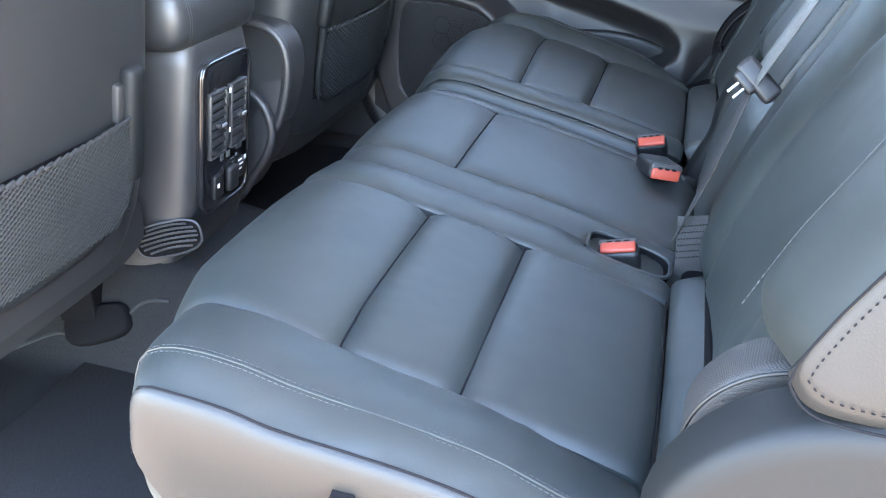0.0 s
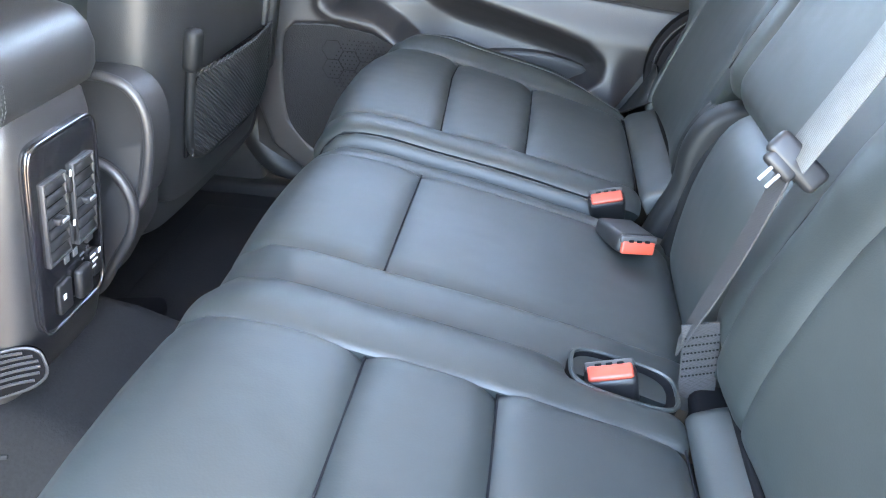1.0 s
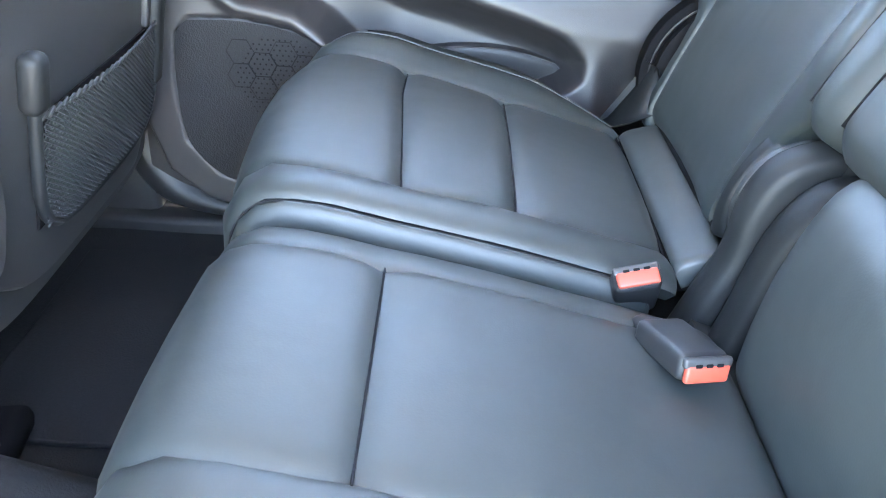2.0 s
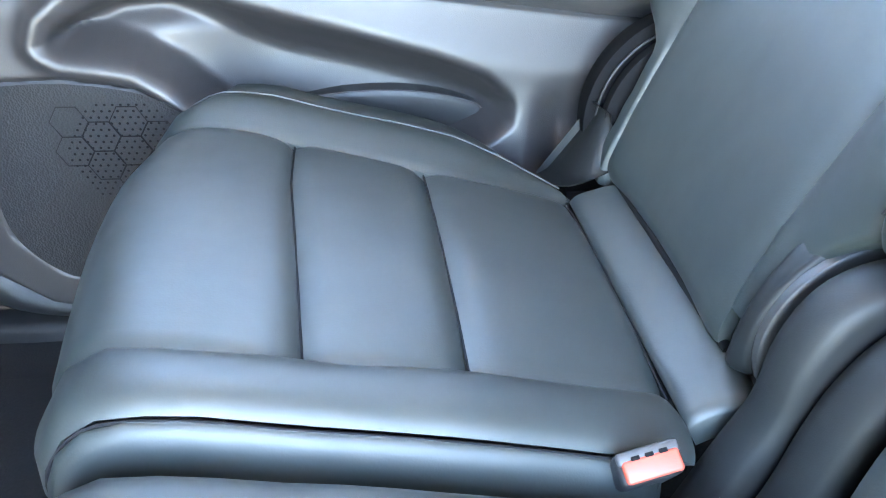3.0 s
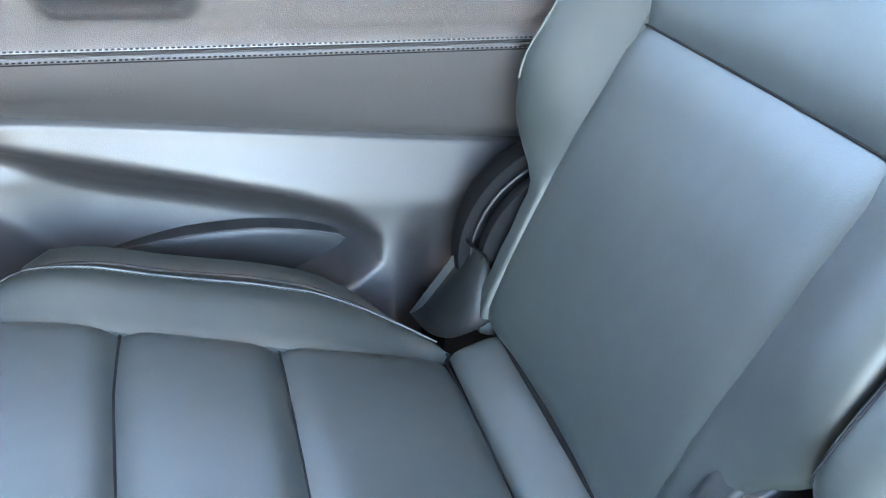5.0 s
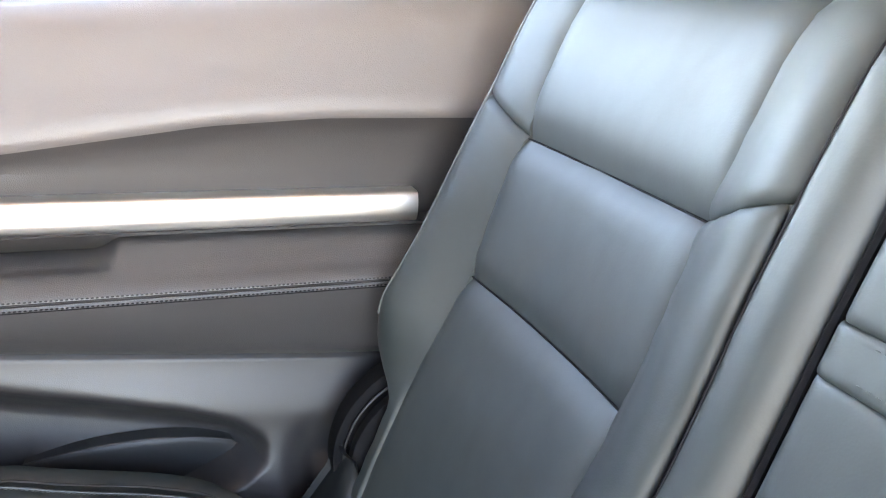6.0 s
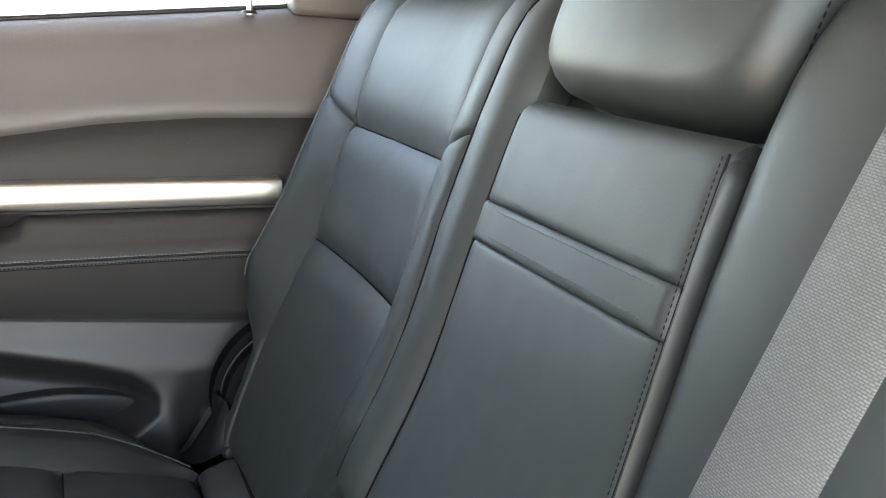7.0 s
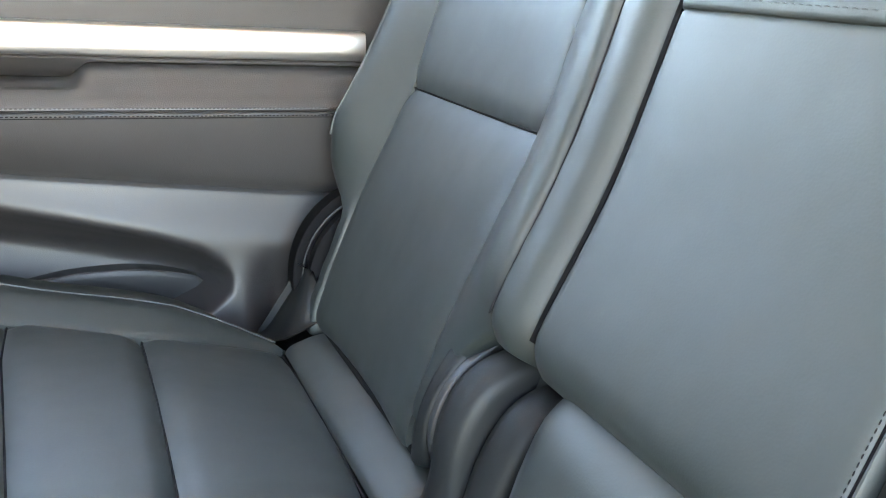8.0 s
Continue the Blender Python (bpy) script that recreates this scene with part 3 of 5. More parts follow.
def mid_cushion(seat):
    def panel(a, b):
        return lambda u, v: seat_point(CUSHION, a + (b - a) * u, 0.483 + 0.229 * v, -0.006 + 0.003 * math.sin(math.pi * v))
    kw = dict(flip=True, wrinkle=0.0008, seed=31)
    patch("front_panel", panel(S_FRONT, S_ONE), seat, LEATHER, 30, 18, (0.0, 0.006, 0.005, 0.005), (0.02, 0.028, 0.02, 0.02), 0.001, **kw)
    patch("rear_panel", panel(S_ONE, S_BACK + 0.03), seat, LEATHER, 26, 18, (0.006, 0.01, 0.005, 0.005), (0.028, 0.03, 0.02, 0.02), 0.001, **kw)
    tube("seam", [seat_point(CUSHION, S_ONE, 0.486 + 0.223 * k / 12, -0.006 + 0.003 * math.sin(math.pi * k / 12) - 0.0052) for k in range(13)], 0.0010, THREAD_DARK, seat, sides=5)
    def strip(y0, y1, l0, l1):
        return lambda u, v: seat_point(CUSHION, S_FRONT + (S_BACK + 0.03) * u, y0 + (y1 - y0) * v, l0 + (l1 - l0) * v + 0.003 * math.sin(math.pi * v))
    patch("side_strip", strip(0.424, 0.489, -0.013, -0.007), seat, LEATHER, 34, 12, (0, 0.006, 0.001, 0.004), (0.02, 0.02, 0.01, 0.014), 0, flip=True, wrinkle=0.0009, seed=33)
    patch("side_strip", strip(0.706, 0.767, -0.007, -0.022), seat, LEATHER, 34, 12, (0, 0.006, 0.005, 0.016), (0.02, 0.02, 0.016, 0.03), 0, flip=True, wrinkle=0.0009, seed=34)
    def end(u, v):
        return seat_point(CUSHION, S_BACK + 0.02 + (S_END - S_BACK - 0.02) * u, 0.46 + 0.33 * v, -0.022)
    patch("rear_flap", end, seat, LEATHER_SOFT, 8, 12, (0, 0, 0, 0), flip=True)


def buckle_well(seat):
    """The dark pocket in the inner bolster that holds a buckle, with a corded rim."""
    m = Matrix.Translation((0.366, 0.422, 0.316)) @ Matrix.Rotation(radians(13), 4, "Y")
    rings = [[m @ Vector((x, y, z)) for x, y in oval(0, 0, a, b, 3.5, 36)] for z, a, b in ((-0.05, 0.030, 0.018), (-0.01, 0.040, 0.024), (0.014, 0.045, 0.027), (0.014, 0.047, 0.029), (-0.02, 0.048, 0.030))]
    loft("buckle_well", rings, LINING_SHADE, seat, "dark sewn pocket for a buckle", cap=False)
    tube("well_cord", [m @ Vector((x, y, 0.0150)) for x, y in oval(0, 0, 0.046, 0.028, 3.5, 48)], 0.0022, LEATHER, seat, sides=6, closed=True)


def far_inner_side(seat):
    """The piped inner flank of the single seat, rolled under beside the middle cushion."""
    def flank(u, v):
        s = S_FRONT + (S_BACK - 0.02 - S_FRONT) * u
        p = seat_point(CUSHION, s, 0.784, -0.0105)
        a = math.pi * 0.62 * v
        return Vector((p.x + 0.01 * v * (1 - u), 0.7845 - 0.0145 * math.sin(a), p.z + 0.002 * math.sin(2 * a) - 0.036 * (1 - math.cos(a))))
    patch("inner_flank", flank, seat, LEATHER, 36, 14, (0, 0.012, 0.003, 0), (0.01, 0.03, 0.006, 0.01), 0, flip=False, wrinkle=0.0006, seed=51)
    tube("seam", [seat_point(CUSHION, S_FRONT + 0.05 + (S_BACK - 0.03 - 0.05) * k / 50, 0.7828, -0.0112) for k in range(51)], 0.0013, THREAD_DARK, seat, sides=5)


def bolster_lift(z, v, outer):
    """How far a side bolster stands out: full near its free edge, fuller low down on the outer side."""
    if outer == 2:
        most = float(np.interp(z, (0.45, 0.52, 0.60, 0.78, 0.9), (0.029, 0.032, 0.032, 0.016, 0.010)))
        return most * smooth(v / 0.42) - 0.012 * max(0.0, (v - 0.58) / 0.42) ** 2
    most = float(np.interp(z, (0.5, 0.6, 0.78, 0.9), (0.044, 0.036, 0.013, 0.008) if outer == 1 else (0.020, 0.022, 0.022, 0.014) if outer == 0 else (0.006, 0.008, 0.010, 0.008)))
    return most * smooth(v / 0.72) - (0.022 if outer == 1 else 0.008) * max(0.0, (v - 0.78) / 0.22) ** 2


def backrest(seat, mirror, tag, curve):
    """One outer backrest: three centre panels, side bolsters each in two pieces, and the shell behind."""
    f = mirror
    Y = lambda y: across(y, mirror)  # noqa: E731
    z1, z2 = curve.at_z(0.610), curve.at_z(0.750)
    top = curve.length[-1]
    y0, y1 = (0.083 if f else 0.140), 0.355
    def panel(a, b, w0=0.0):
        def P(u, v):
            y = y0 + (y1 - y0) * v
            s = a + (b - a) * u
            dip = 0.010 * (1 - 4 * (v - 0.5) ** 2)
            return seat_point(curve, s, Y(y), -dip + 0.006)
        return P
    kw = dict(flip=not f, wrinkle=0.0006, seed=tag)
    patch("lower_panel", panel(curve.at_z(0.326), z1), seat, LEATHER, 30, 20, (0.024, 0.008, 0.005, 0.005), (0.030, 0.035, 0.02, 0.02), 0.002, **kw)
    patch("middle_panel", panel(z1, z2), seat, LEATHER, 18, 20, (0.008, 0.010, 0.005, 0.005), (0.030, 0.035, 0.02, 0.02), 0.0015, **kw)
    patch("upper_panel", panel(z2, top), seat, LEATHER, 26, 20, (0.012, 0.0, 0.005, 0.005), (0.045, 0.02, 0.02, 0.02), 0.002, **kw)
    for s, d in ((z1, 0.0072), (z2, 0.0100)):
        tube("seam", [seat_point(curve, s, Y(y0 + (y1 - y0) * k / 16), 0.006 - 0.010 * (1 - 4 * (k / 16 - 0.5) ** 2) - d) for k in range(17)], 0.0010, THREAD_DARK, seat, sides=5)
    for name, ya, yb, za, side in (("outer_bolster", y0 + 0.005, 0.005, 0.325 if f else 0.458, 1), ("inner_bolster", y1 - 0.005, 0.434, 0.370 if f else 0.335, -1)):
        neck = 0.497 if side > 0 else 0.470   # above this height the single seat's bolsters stand out in full
        def free_edge(z):
            """Where the bolster's free edge runs: drawn in below the neck, round the hinge."""
            if not f:
                return yb
            k = smooth((neck + 0.008 - z) / 0.044)
            return yb + ((0.068 - yb) if side > 0 else (0.398 - yb)) * k
        def P(a, b, rise):
            def Q(u, v):
                s = (a + rise[0] * v) * (1 - u) + (b + rise[1] * v) * u
                z = curve.at(s).z
                y = ya + (free_edge(z) - ya) * v
                lift = bolster_lift(z, v, (1 if f else 2) if side > 0 else 0 if f else -1)
                if f:
                    lift *= 1 - smooth((neck + 0.06 - z) / 0.10)
                return seat_point(curve, s, Y(y), 0.006 + lift)
            return Q
        fl = (side > 0) == f
        near_outer = side > 0 and not f
        low_rise = 0.022 if near_outer else 0.0
        patch(name, P(curve.at_z(za), z2 + 0.002, (low_rise, 0.03)), seat, LEATHER, 64 if f else 36, 16, (0.004 if f else 0.012, 0.005, 0.006, 0.006 if f else 0.0), (0.03, 0.012, 0.025, 0.012), 0, flip=fl, wrinkle=0.0012, seed=tag + side, skirt=0.005 if near_outer else 0.03)
        patch("upper_" + name, P(z2 + 0.002, top, (0.03, 0.0)), seat, LEATHER, 22, 14, (0.005, 0.0, 0.006, 0.0), (0.012, 0.01, 0.025, 0.01), 0, flip=fl, wrinkle=0.0008, seed=tag + side + 9, skirt=0.03)
        zf = neck + 0.004 if f else za
        def flank(u, v):
            first = curve.at_z(zf) + low_rise - (0.016 * (1 - (1 - min(v / 0.30, 1)) ** 2) if near_outer else 0)
            s = first + (top - first) * u
            e = P(s, top, (0, 0))(0.0, 1.0)
            bulge = 0.8 if not near_outer else 0.5
            return Vector((e.x + 0.085 * v, e.y + (Y(yb + (yb - ya) * 0.1) - e.y) * math.sin(math.pi * v) * bulge, e.z - (0.03 if not near_outer else 0.004) * v))
        # the flank at the door opening takes the leather toned down against daylight
        patch("flank", flank, seat, LEATHER_DIMMED if near_outer else LEATHER, 36, 20, (0.006 if near_outer else 0, 0, 0.001, 0), (0.016, 0.01, 0.006, 0.01), 0, flip=fl, wrinkle=0.0005, seed=tag + 13, skirt=0.004 if near_outer else 0.02)
        if f and side > 0:
            tube("welt", [P(curve.at_z(zf), top, (0, 0))(k / 50, 0.80) for k in range(3, 47)], 0.0013, LEATHER, seat, sides=6)
        if near_outer:
            pipe = [flank(k / 50, 0.0) + Vector((-0.0005, -0.0004, 0)) for k in range(47, 0, -1)] + [flank(0.004, 0.02 + 0.9 * k / 24) + Vector((0, -0.001, -0.0015)) for k in range(25)]
            tube("welt", pipe, 0.0008, THREAD_DARK, seat, "dark piped seam", sides=6)
            row = [flank(k / 50, 0.085) + Vector((0, -0.0006, 0)) for k in range(46, 1, -1)] + [flank(0.022, 0.10 + 0.8 * k / 24) + Vector((0, -0.0008, 0)) for k in range(25)]
            stitches("stitching", row, seat, THREAD_DARK, step=0.0048, size=0.0022, r=0.0005)
            stitches("front_stitching", [P(curve.at_z(za) + 0.004, top, (0.012, 0))(k / 50, 0.38) + Vector((-0.0008, 0, 0)) for k in range(0, 40)], seat, THREAD_SOFT, step=0.0052, size=0.0032, r=0.0003)
            low = curve.at_z(0.315)
            def strip(u, v):
                s = low + (curve.at_z(za) + 0.012 - low) * u
                return seat_point(curve, s, Y(y0 + 0.005 - (y0 - 0.078) * v), 0.004 + 0.010 * math.sin(math.pi * 0.5 * v) - 0.012 * v ** 5)
            patch("lower_bolster", strip, seat, LEATHER, 18, 10, (0.006, 0.004, 0.004, 0.0), (0.02, 0.02, 0.012, 0.01), 0, flip=fl, wrinkle=0.0009, seed=tag + 21, skirt=0.035)
    # shell behind
    rings = []
    for k in range(13):
        s = 0.03 + (top - 0.03) * k / 12
        p = curve.at(s)
        rings.append([Vector((p.x + d, y, p.z - 0.25 * d)) for d, y in ((0.02, Y(0.05)), (0.02, Y(0.40)), (0.10, Y(0.40)), (0.10, Y(0.05)))])
    loft("back_shell", rings, FELT, seat)


def recliner(seat, mirror, yc, width, x=0.545, z=0.375, r=0.10, a0=95, a1=215, mat=None, name="hinge_cover", soft=1.0):
    """A curved plastic shield over the backrest hinge: a rounded band bent round the pivot."""
    prof = [(-0.5, -0.010 * soft), (-0.47, -0.004 * soft), (-0.40, 0.002 - 0.002 * soft), (-0.28, 0.002), (0.40, 0.002), (0.47, -0.002), (0.5, -0.010)]
    rings = []
    for k in range(25):
        a = radians(a0 + (a1 - a0) * k / 24)
        c, s = math.cos(a), math.sin(a)
        ring = [Vector((x + (r + q) * c, across(yc + w * width, mirror), z + (r + q) * s)) for w, q in prof]
        ring += [Vector((x + 0.004 * c, across(yc + w * width, mirror), z + 0.004 * s)) for w in (0.5, -0.5)]
        rings.append(ring)
    return loft(name, rings, mat or PLASTIC_SMOOTH, seat)


single = root("single_rear_seat", (0.25, 1.0, 0.08), "black leather single rear seat with three sewn cushion panels", "car seat", "rear seats")
double = root("double_rear_seat", (0.25, 0.35, 0.08), "black leather double rear seat with a folded centre armrest", "car seat", "rear seats")
outer_cushion(double, False, 1)
outer_cushion(single, True, 2)
mid_cushion(double)
far_inner_side(single)
buckle_well(double)
# added dark filler that covers the space below the belt anchor
rbox("well_filler", Matrix.Translation((0.452, 0.432, 0.285)), (0.050, 0.044, 0.060), 0.010, LINING_SHADE, double, "dark block added to fill the space below the belt anchor")
ribbon("release_strap", [(0.222, -0.006, 0.343), (0.222, -0.014, 0.340), (0.221, -0.016, 0.328), (0.221, -0.020, 0.300)], ((1, 0, 0), (1, 0, 0)), 0.016, 0.003, LINING_SHADE, double, "dark release strap")
backrest(single, True, 4, BACK)
backrest(double, False, 5, BACK_DOUBLE)
def arc_rim(seat, x, z, r, y, a0=88, a1=190):
    tube("hinge_rim", [(x + r * math.cos(radians(a)), y, z + r * math.sin(radians(a))) for a in range(a0, a1 + 1, 3)], 0.0014, PLASTIC_SMOOTH, seat, sides=8)


# dark tubes that paint the shade where cushion meets backrest
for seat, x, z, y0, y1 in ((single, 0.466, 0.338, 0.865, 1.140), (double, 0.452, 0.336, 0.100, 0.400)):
    tube("gap_shade", [(x, y0 + (y1 - y0) * k / 12, z) for k in range(13)], 0.0050, LINING_SHADE, seat, sides=8)
# outer hinges: a thin curved rim, woven lining behind it, a dark core, and the moulded cover
for seat, mirror, x, z, r in ((double, False, 0.488, 0.397, 0.066), (single, True, 0.553, 0.380, 0.096)):
    off = 0.022 if mirror else 0.0
    arc_rim(seat, x, z, r, across(0.055 - off, mirror))
    recliner(seat, mirror, 0.080 - off * 1.5, 0.040 - off, x=x + 0.003, z=z, r=r - 0.001, a0=60, a1=200, mat=LINING_SHADE if mirror else WEB_DARK, name="hinge_lining")
    recliner(seat, mirror, 0.052 - off, 0.030, x=x + 0.006, z=z - 0.004, r=r - 0.014, a0=60, a1=210)
recliner(double, False, 0.0220, 0.050, x=0.527, z=0.354, r=0.120, a0=30, a1=235, mat=SLEEVE, soft=1.6)
recliner(single, True, 0.008, 0.036, x=0.562, z=0.375, r=0.112, a0=95, a1=200, mat=LINING_SHADE)
def hinge_tab(u, v):
    """A leather leaf that hangs from the hinge down to the cushion's rear corner."""
    l = Vector((0.470, 1.215, 0.385)).lerp(Vector((0.418, 1.232, 0.290)), u)
    m = Vector((0.460, 1.192, 0.392)).lerp(Vector((0.428, 1.152, 0.318)), u)
    r = Vector((0.466, 1.172, 0.392)).lerp(Vector((0.461, 1.150, 0.343)), u)
    return l * (1 - v) * (1 - 2 * v) + m * 4 * v * (1 - v) + r * v * (2 * v - 1)
patch("hinge_tab", hinge_tab, single, SLEEVE, 14, 18, (0.003, 0.006, 0.002, 0.003), (0.01, 0.016, 0.008, 0.008), 0, flip=False, skirt=0.004, label="leather leaf hanging from the hinge")
# inner hinge between the single seat and the middle
def gusset(u, v):
    """Loose leather drawn from the backrest's bolster round the hinge's rim, bunched at the top."""
    a = radians(84 + 124 * u)
    rim = Vector((0.536 + 0.080 * math.cos(a), 0.829, 0.380 + 0.080 * math.sin(a)))
    z = 0.492 - 0.154 * u
    back = Vector((BACK.at(BACK.at_z(z)).x + 0.006 + 0.016 * (1 - u) ** 3, 0.872 - 0.010 * u, z))
    p = rim.lerp(back, v)
    fold = math.sin(2 * math.pi * (1.9 * v + 0.5 * u + 0.1)) * 0.0026 * math.sin(math.pi * min(1, v * 1.1)) * math.exp(-u * 2.2)
    return p + Vector((-0.8 * fold - 0.010 * math.sin(math.pi * v), 0, 0.6 * fold))
patch("gusset", gusset, single, SLEEVE, 26, 22, (0, 0.003, 0.003, 0), (0.008, 0.008, 0.006, 0.010), 0, flip=False, wrinkle=0.0008, seed=91, skirt=0.002, label="bunched dark leather gusset round the hinge")
recliner(single, False, 0.8265, 0.009, x=0.536, z=0.380, r=0.0755, a0=62, a1=206, mat=GREY_PLASTIC, name="hinge_rim", soft=0.3)
recliner(single, False, 0.842, 0.022, x=0.539, z=0.380, r=0.068, a0=60, a1=205, mat=LINING_SHADE, name="hinge_lining")
# near-black disc painted in for the shaded gap beside the rim
recliner(single, False, 0.816, 0.014, x=0.542, z=0.376, r=0.060, a0=60, a1=210, mat=LINING_SHADE, name="hinge_gap_shade")
def sleeve(name, pts, y, width, mat, seat):
    """A soft leather sleeve bent over a hinge arm, rounded at both edges."""
    c = Curve(pts)
    rings = []
    for k in range(29):
        t = c.length[-1] * k / 28
        p, d = c.at(t), (c.at(t + 0.003) - c.at(t - 0.003)).normalized()
        n = Vector((-d.z, 0, d.x))
        rings.append([p + n * q + Vector((0, y + w * width - p.y, 0)) for w, q in ((-0.5, -0.05), (-0.5, -0.012), (-0.46, -0.005), (-0.36, -0.001), (-0.15, 0.002), (0.15, 0.002), (0.36, -0.001), (0.46, -0.005), (0.5, -0.012), (0.5, -0.05))])
    loft(name, rings, mat, seat)


sleeve("hinge_sleeve", [(0.408, 0, 0.245), (0.430, 0, 0.310), (0.447, 0, 0.357), (0.4505, 0, 0.400), (0.463, 0, 0.434), (0.487, 0, 0.455), (0.53, 0, 0.466)], 0.788, 0.040, SLEEVE, double)
sleeve("hinge_sleeve", [(0.428, 0, 0.245), (0.447, 0, 0.313), (0.456, 0, 0.363), (0.466, 0, 0.400), (0.484, 0, 0.432), (0.508, 0, 0.448), (0.55, 0, 0.458)], 0.745, 0.042, SLEEVE, double)


def mid_back(seat):
    """The middle of the double seat's back: two side pads, the lower roll and the board behind the armrest."""
    top = BACK_DOUBLE.length[-1]
    s0 = BACK_DOUBLE.at_z(0.475)
    for y0, y1, fl, lift, drop in ((0.744, 0.797, True, 0.004, 0.016), (0.486, 0.428, False, 0.004, 0.006)):
        def P(u, v):
            a = s0 if fl else BACK_DOUBLE.at_z(0.34)
            s = a + (top - a) * u
            ya = y0 if fl else y0 + 0.007 + 0.018 * min(max((BACK_DOUBLE.at(s).z - 0.42) / 0.40, 0), 1)
            return seat_point(BACK_DOUBLE, s, ya + (y1 - ya) * v, lift + 0.002 * math.sin(math.pi * v))
        patch("side_pad", P, seat, LEATHER, 36, 16, (0.016, 0.0, drop, 0.005), (0.03, 0.02, 0.034 if fl else 0.02, 0.010), 0, flip=fl, wrinkle=0.0007, seed=61, skirt=0.03)
        tube("pad_seam", [P(k / 30, 0.90) + Vector((0.0004, 0, 0)) for k in range(1, 30)], 0.0008, THREAD_DARK, seat, sides=5)
    def board(u, v):
        return seat_point(BACK_DOUBLE, 0.06 + (top - 0.06) * u, 0.425 + 0.38 * v, -0.045)
    patch("back_board", board, seat, LEATHER_SOFT, 24, 8, (0,) * 4, flip=True)
    def low(u, v):
        return seat_point(BACK_DOUBLE, 0.0 + (s0 + 0.022) * u, 0.445 + 0.275 * v, 0.0)
    patch("lower_roll", low, seat, LEATHER, 22, 18, (0.01, 0.03, 0.02, 0.03), (0.03, 0.05, 0.03, 0.04), 0.012, flip=True, wrinkle=0.0007, seed=63)


mid_back(double)


def armrest_unit(seat):
    """Folded centre armrest: long lower pad, crossing strap, upper pad, with sewn sides."""
    sa, sb, sc, sd = BACK_DOUBLE.at_z(0.476), BACK_DOUBLE.at_z(0.713), BACK_DOUBLE.at_z(0.744), BACK_DOUBLE.at_z(0.822)
    near = lambda s: 0.496 + 0.020 * (s - sa) / (sd - sa)  # noqa: E731
    inset = lambda s: 0.004 + 0.003 * smooth((s - sb) / (sd - sb))  # noqa: E731
    y1 = 0.738
    def P(a, b, lift):
        def Q(u, v):
            s = a + (b - a) * u
            return seat_point(BACK_DOUBLE, s, near(s) + (y1 - near(s)) * v, lift)
        return Q
    def F(a, b, lift):
        def Q(u, v):
            s = a + (b - a) * u
            y = near(s) + inset(s)
            return seat_point(BACK_DOUBLE, s, y + (y1 - y) * v, lift)
        return Q
    pad = patch("armrest_pad", F(sa, sb, 0.006), seat, LEATHER, 34, 24, (0.02, 0.002, 0.003, 0.010), (0.03, 0.004, 0.008, 0.012), 0.002, flip=True, wrinkle=0.0004, seed=71, skirt=0.03, label="smooth black leather armrest pad")
    patch("upper_pad", F(sc, sd, 0.006), seat, LEATHER, 16, 24, (0.002, 0.012, 0.003, 0.010), (0.004, 0.016, 0.008, 0.012), 0.002, flip=True, wrinkle=0.0004, seed=72, skirt=0.03)
    patch("pull_strap", P(sb, sc, 0.0085), seat, LEATHER, 10, 24, (0.002, 0.002, 0.012, 0.012), (0.003, 0.003, 0.012, 0.012), 0, flip=True, wrinkle=0.0003, seed=73, skirt=0.02, label="leather pull strap sewn across the armrest")
    for dz in (0.006, 0.025):
        stitches("strap_stitching", [seat_point(BACK_DOUBLE, sb + dz, 0.535 + (y1 - 0.565) * k / 20, 0.0088) for k in range(21)], seat, THREAD_SOFT)
    def roll_side(u, v):
        a = math.pi / 2 * min(1, v * 1.4)
        s = sa + 0.012 + (sd - 0.006 - sa - 0.012) * u
        return seat_point(BACK_DOUBLE, s, near(s) + inset(s) * (1 - math.sin(a)) * 1.1 - 0.001, 0.007 - 0.016 * (1 - math.cos(a)) - 0.026 * max(0, v - 0.71) / 0.29)
    patch("side_roll", roll_side, seat, LEATHER, 34, 12, (0.012, 0.012, 0.003, 0.0), (0.02, 0.02, 0.006, 0.01), 0, flip=False, wrinkle=0.0005, seed=74, skirt=0.01)
    def edge_line(inward, lift, first, last):
        out = []
        for k in range(41):
            s = sa + first + (sd - sa - last) * k / 40
            out.append(seat_point(BACK_DOUBLE, s, near(s) + inset(s) + inward, lift))
        return out
    tube("side_seam", edge_line(0.0005, 0.0045, 0.02, 0.03), 0.0009, THREAD_DARK, seat, sides=5)
    stitches("side_stitching", edge_line(0.0028, 0.0064, 0.03, 0.04), seat, THREAD_DARK, step=0.0040, size=0.0026, r=0.00035)
    # dark tube painted in as the shade of the gap beside the armrest
    tube("gap_shade", [seat_point(BACK_DOUBLE, sa + 0.02 + (sd - sa - 0.034) * k / 40, y1 + 0.0030, -0.0035) for k in range(41)], 0.0036, LINING_SHADE, seat, sides=6)
    return pad


armrest_unit(double)


def back_frame_at(z, y, lift=0.0):
    s = BACK.at_z(z)
    p = seat_point(BACK, s, y, lift)
    d = (BACK.at(s + 0.01) - BACK.at(s - 0.01)).normalized()
    n = Vector((-d.z, 0, d.x))
    m = Matrix((Vector((0, 1, 0)), d, n)).transposed().to_4x4()   # x across, y up the back, z out of it
    if m.determinant() < 0:
        m = Matrix((Vector((0, -1, 0)), d, n)).transposed().to_4x4()
    return Matrix.Translation(p) @ m


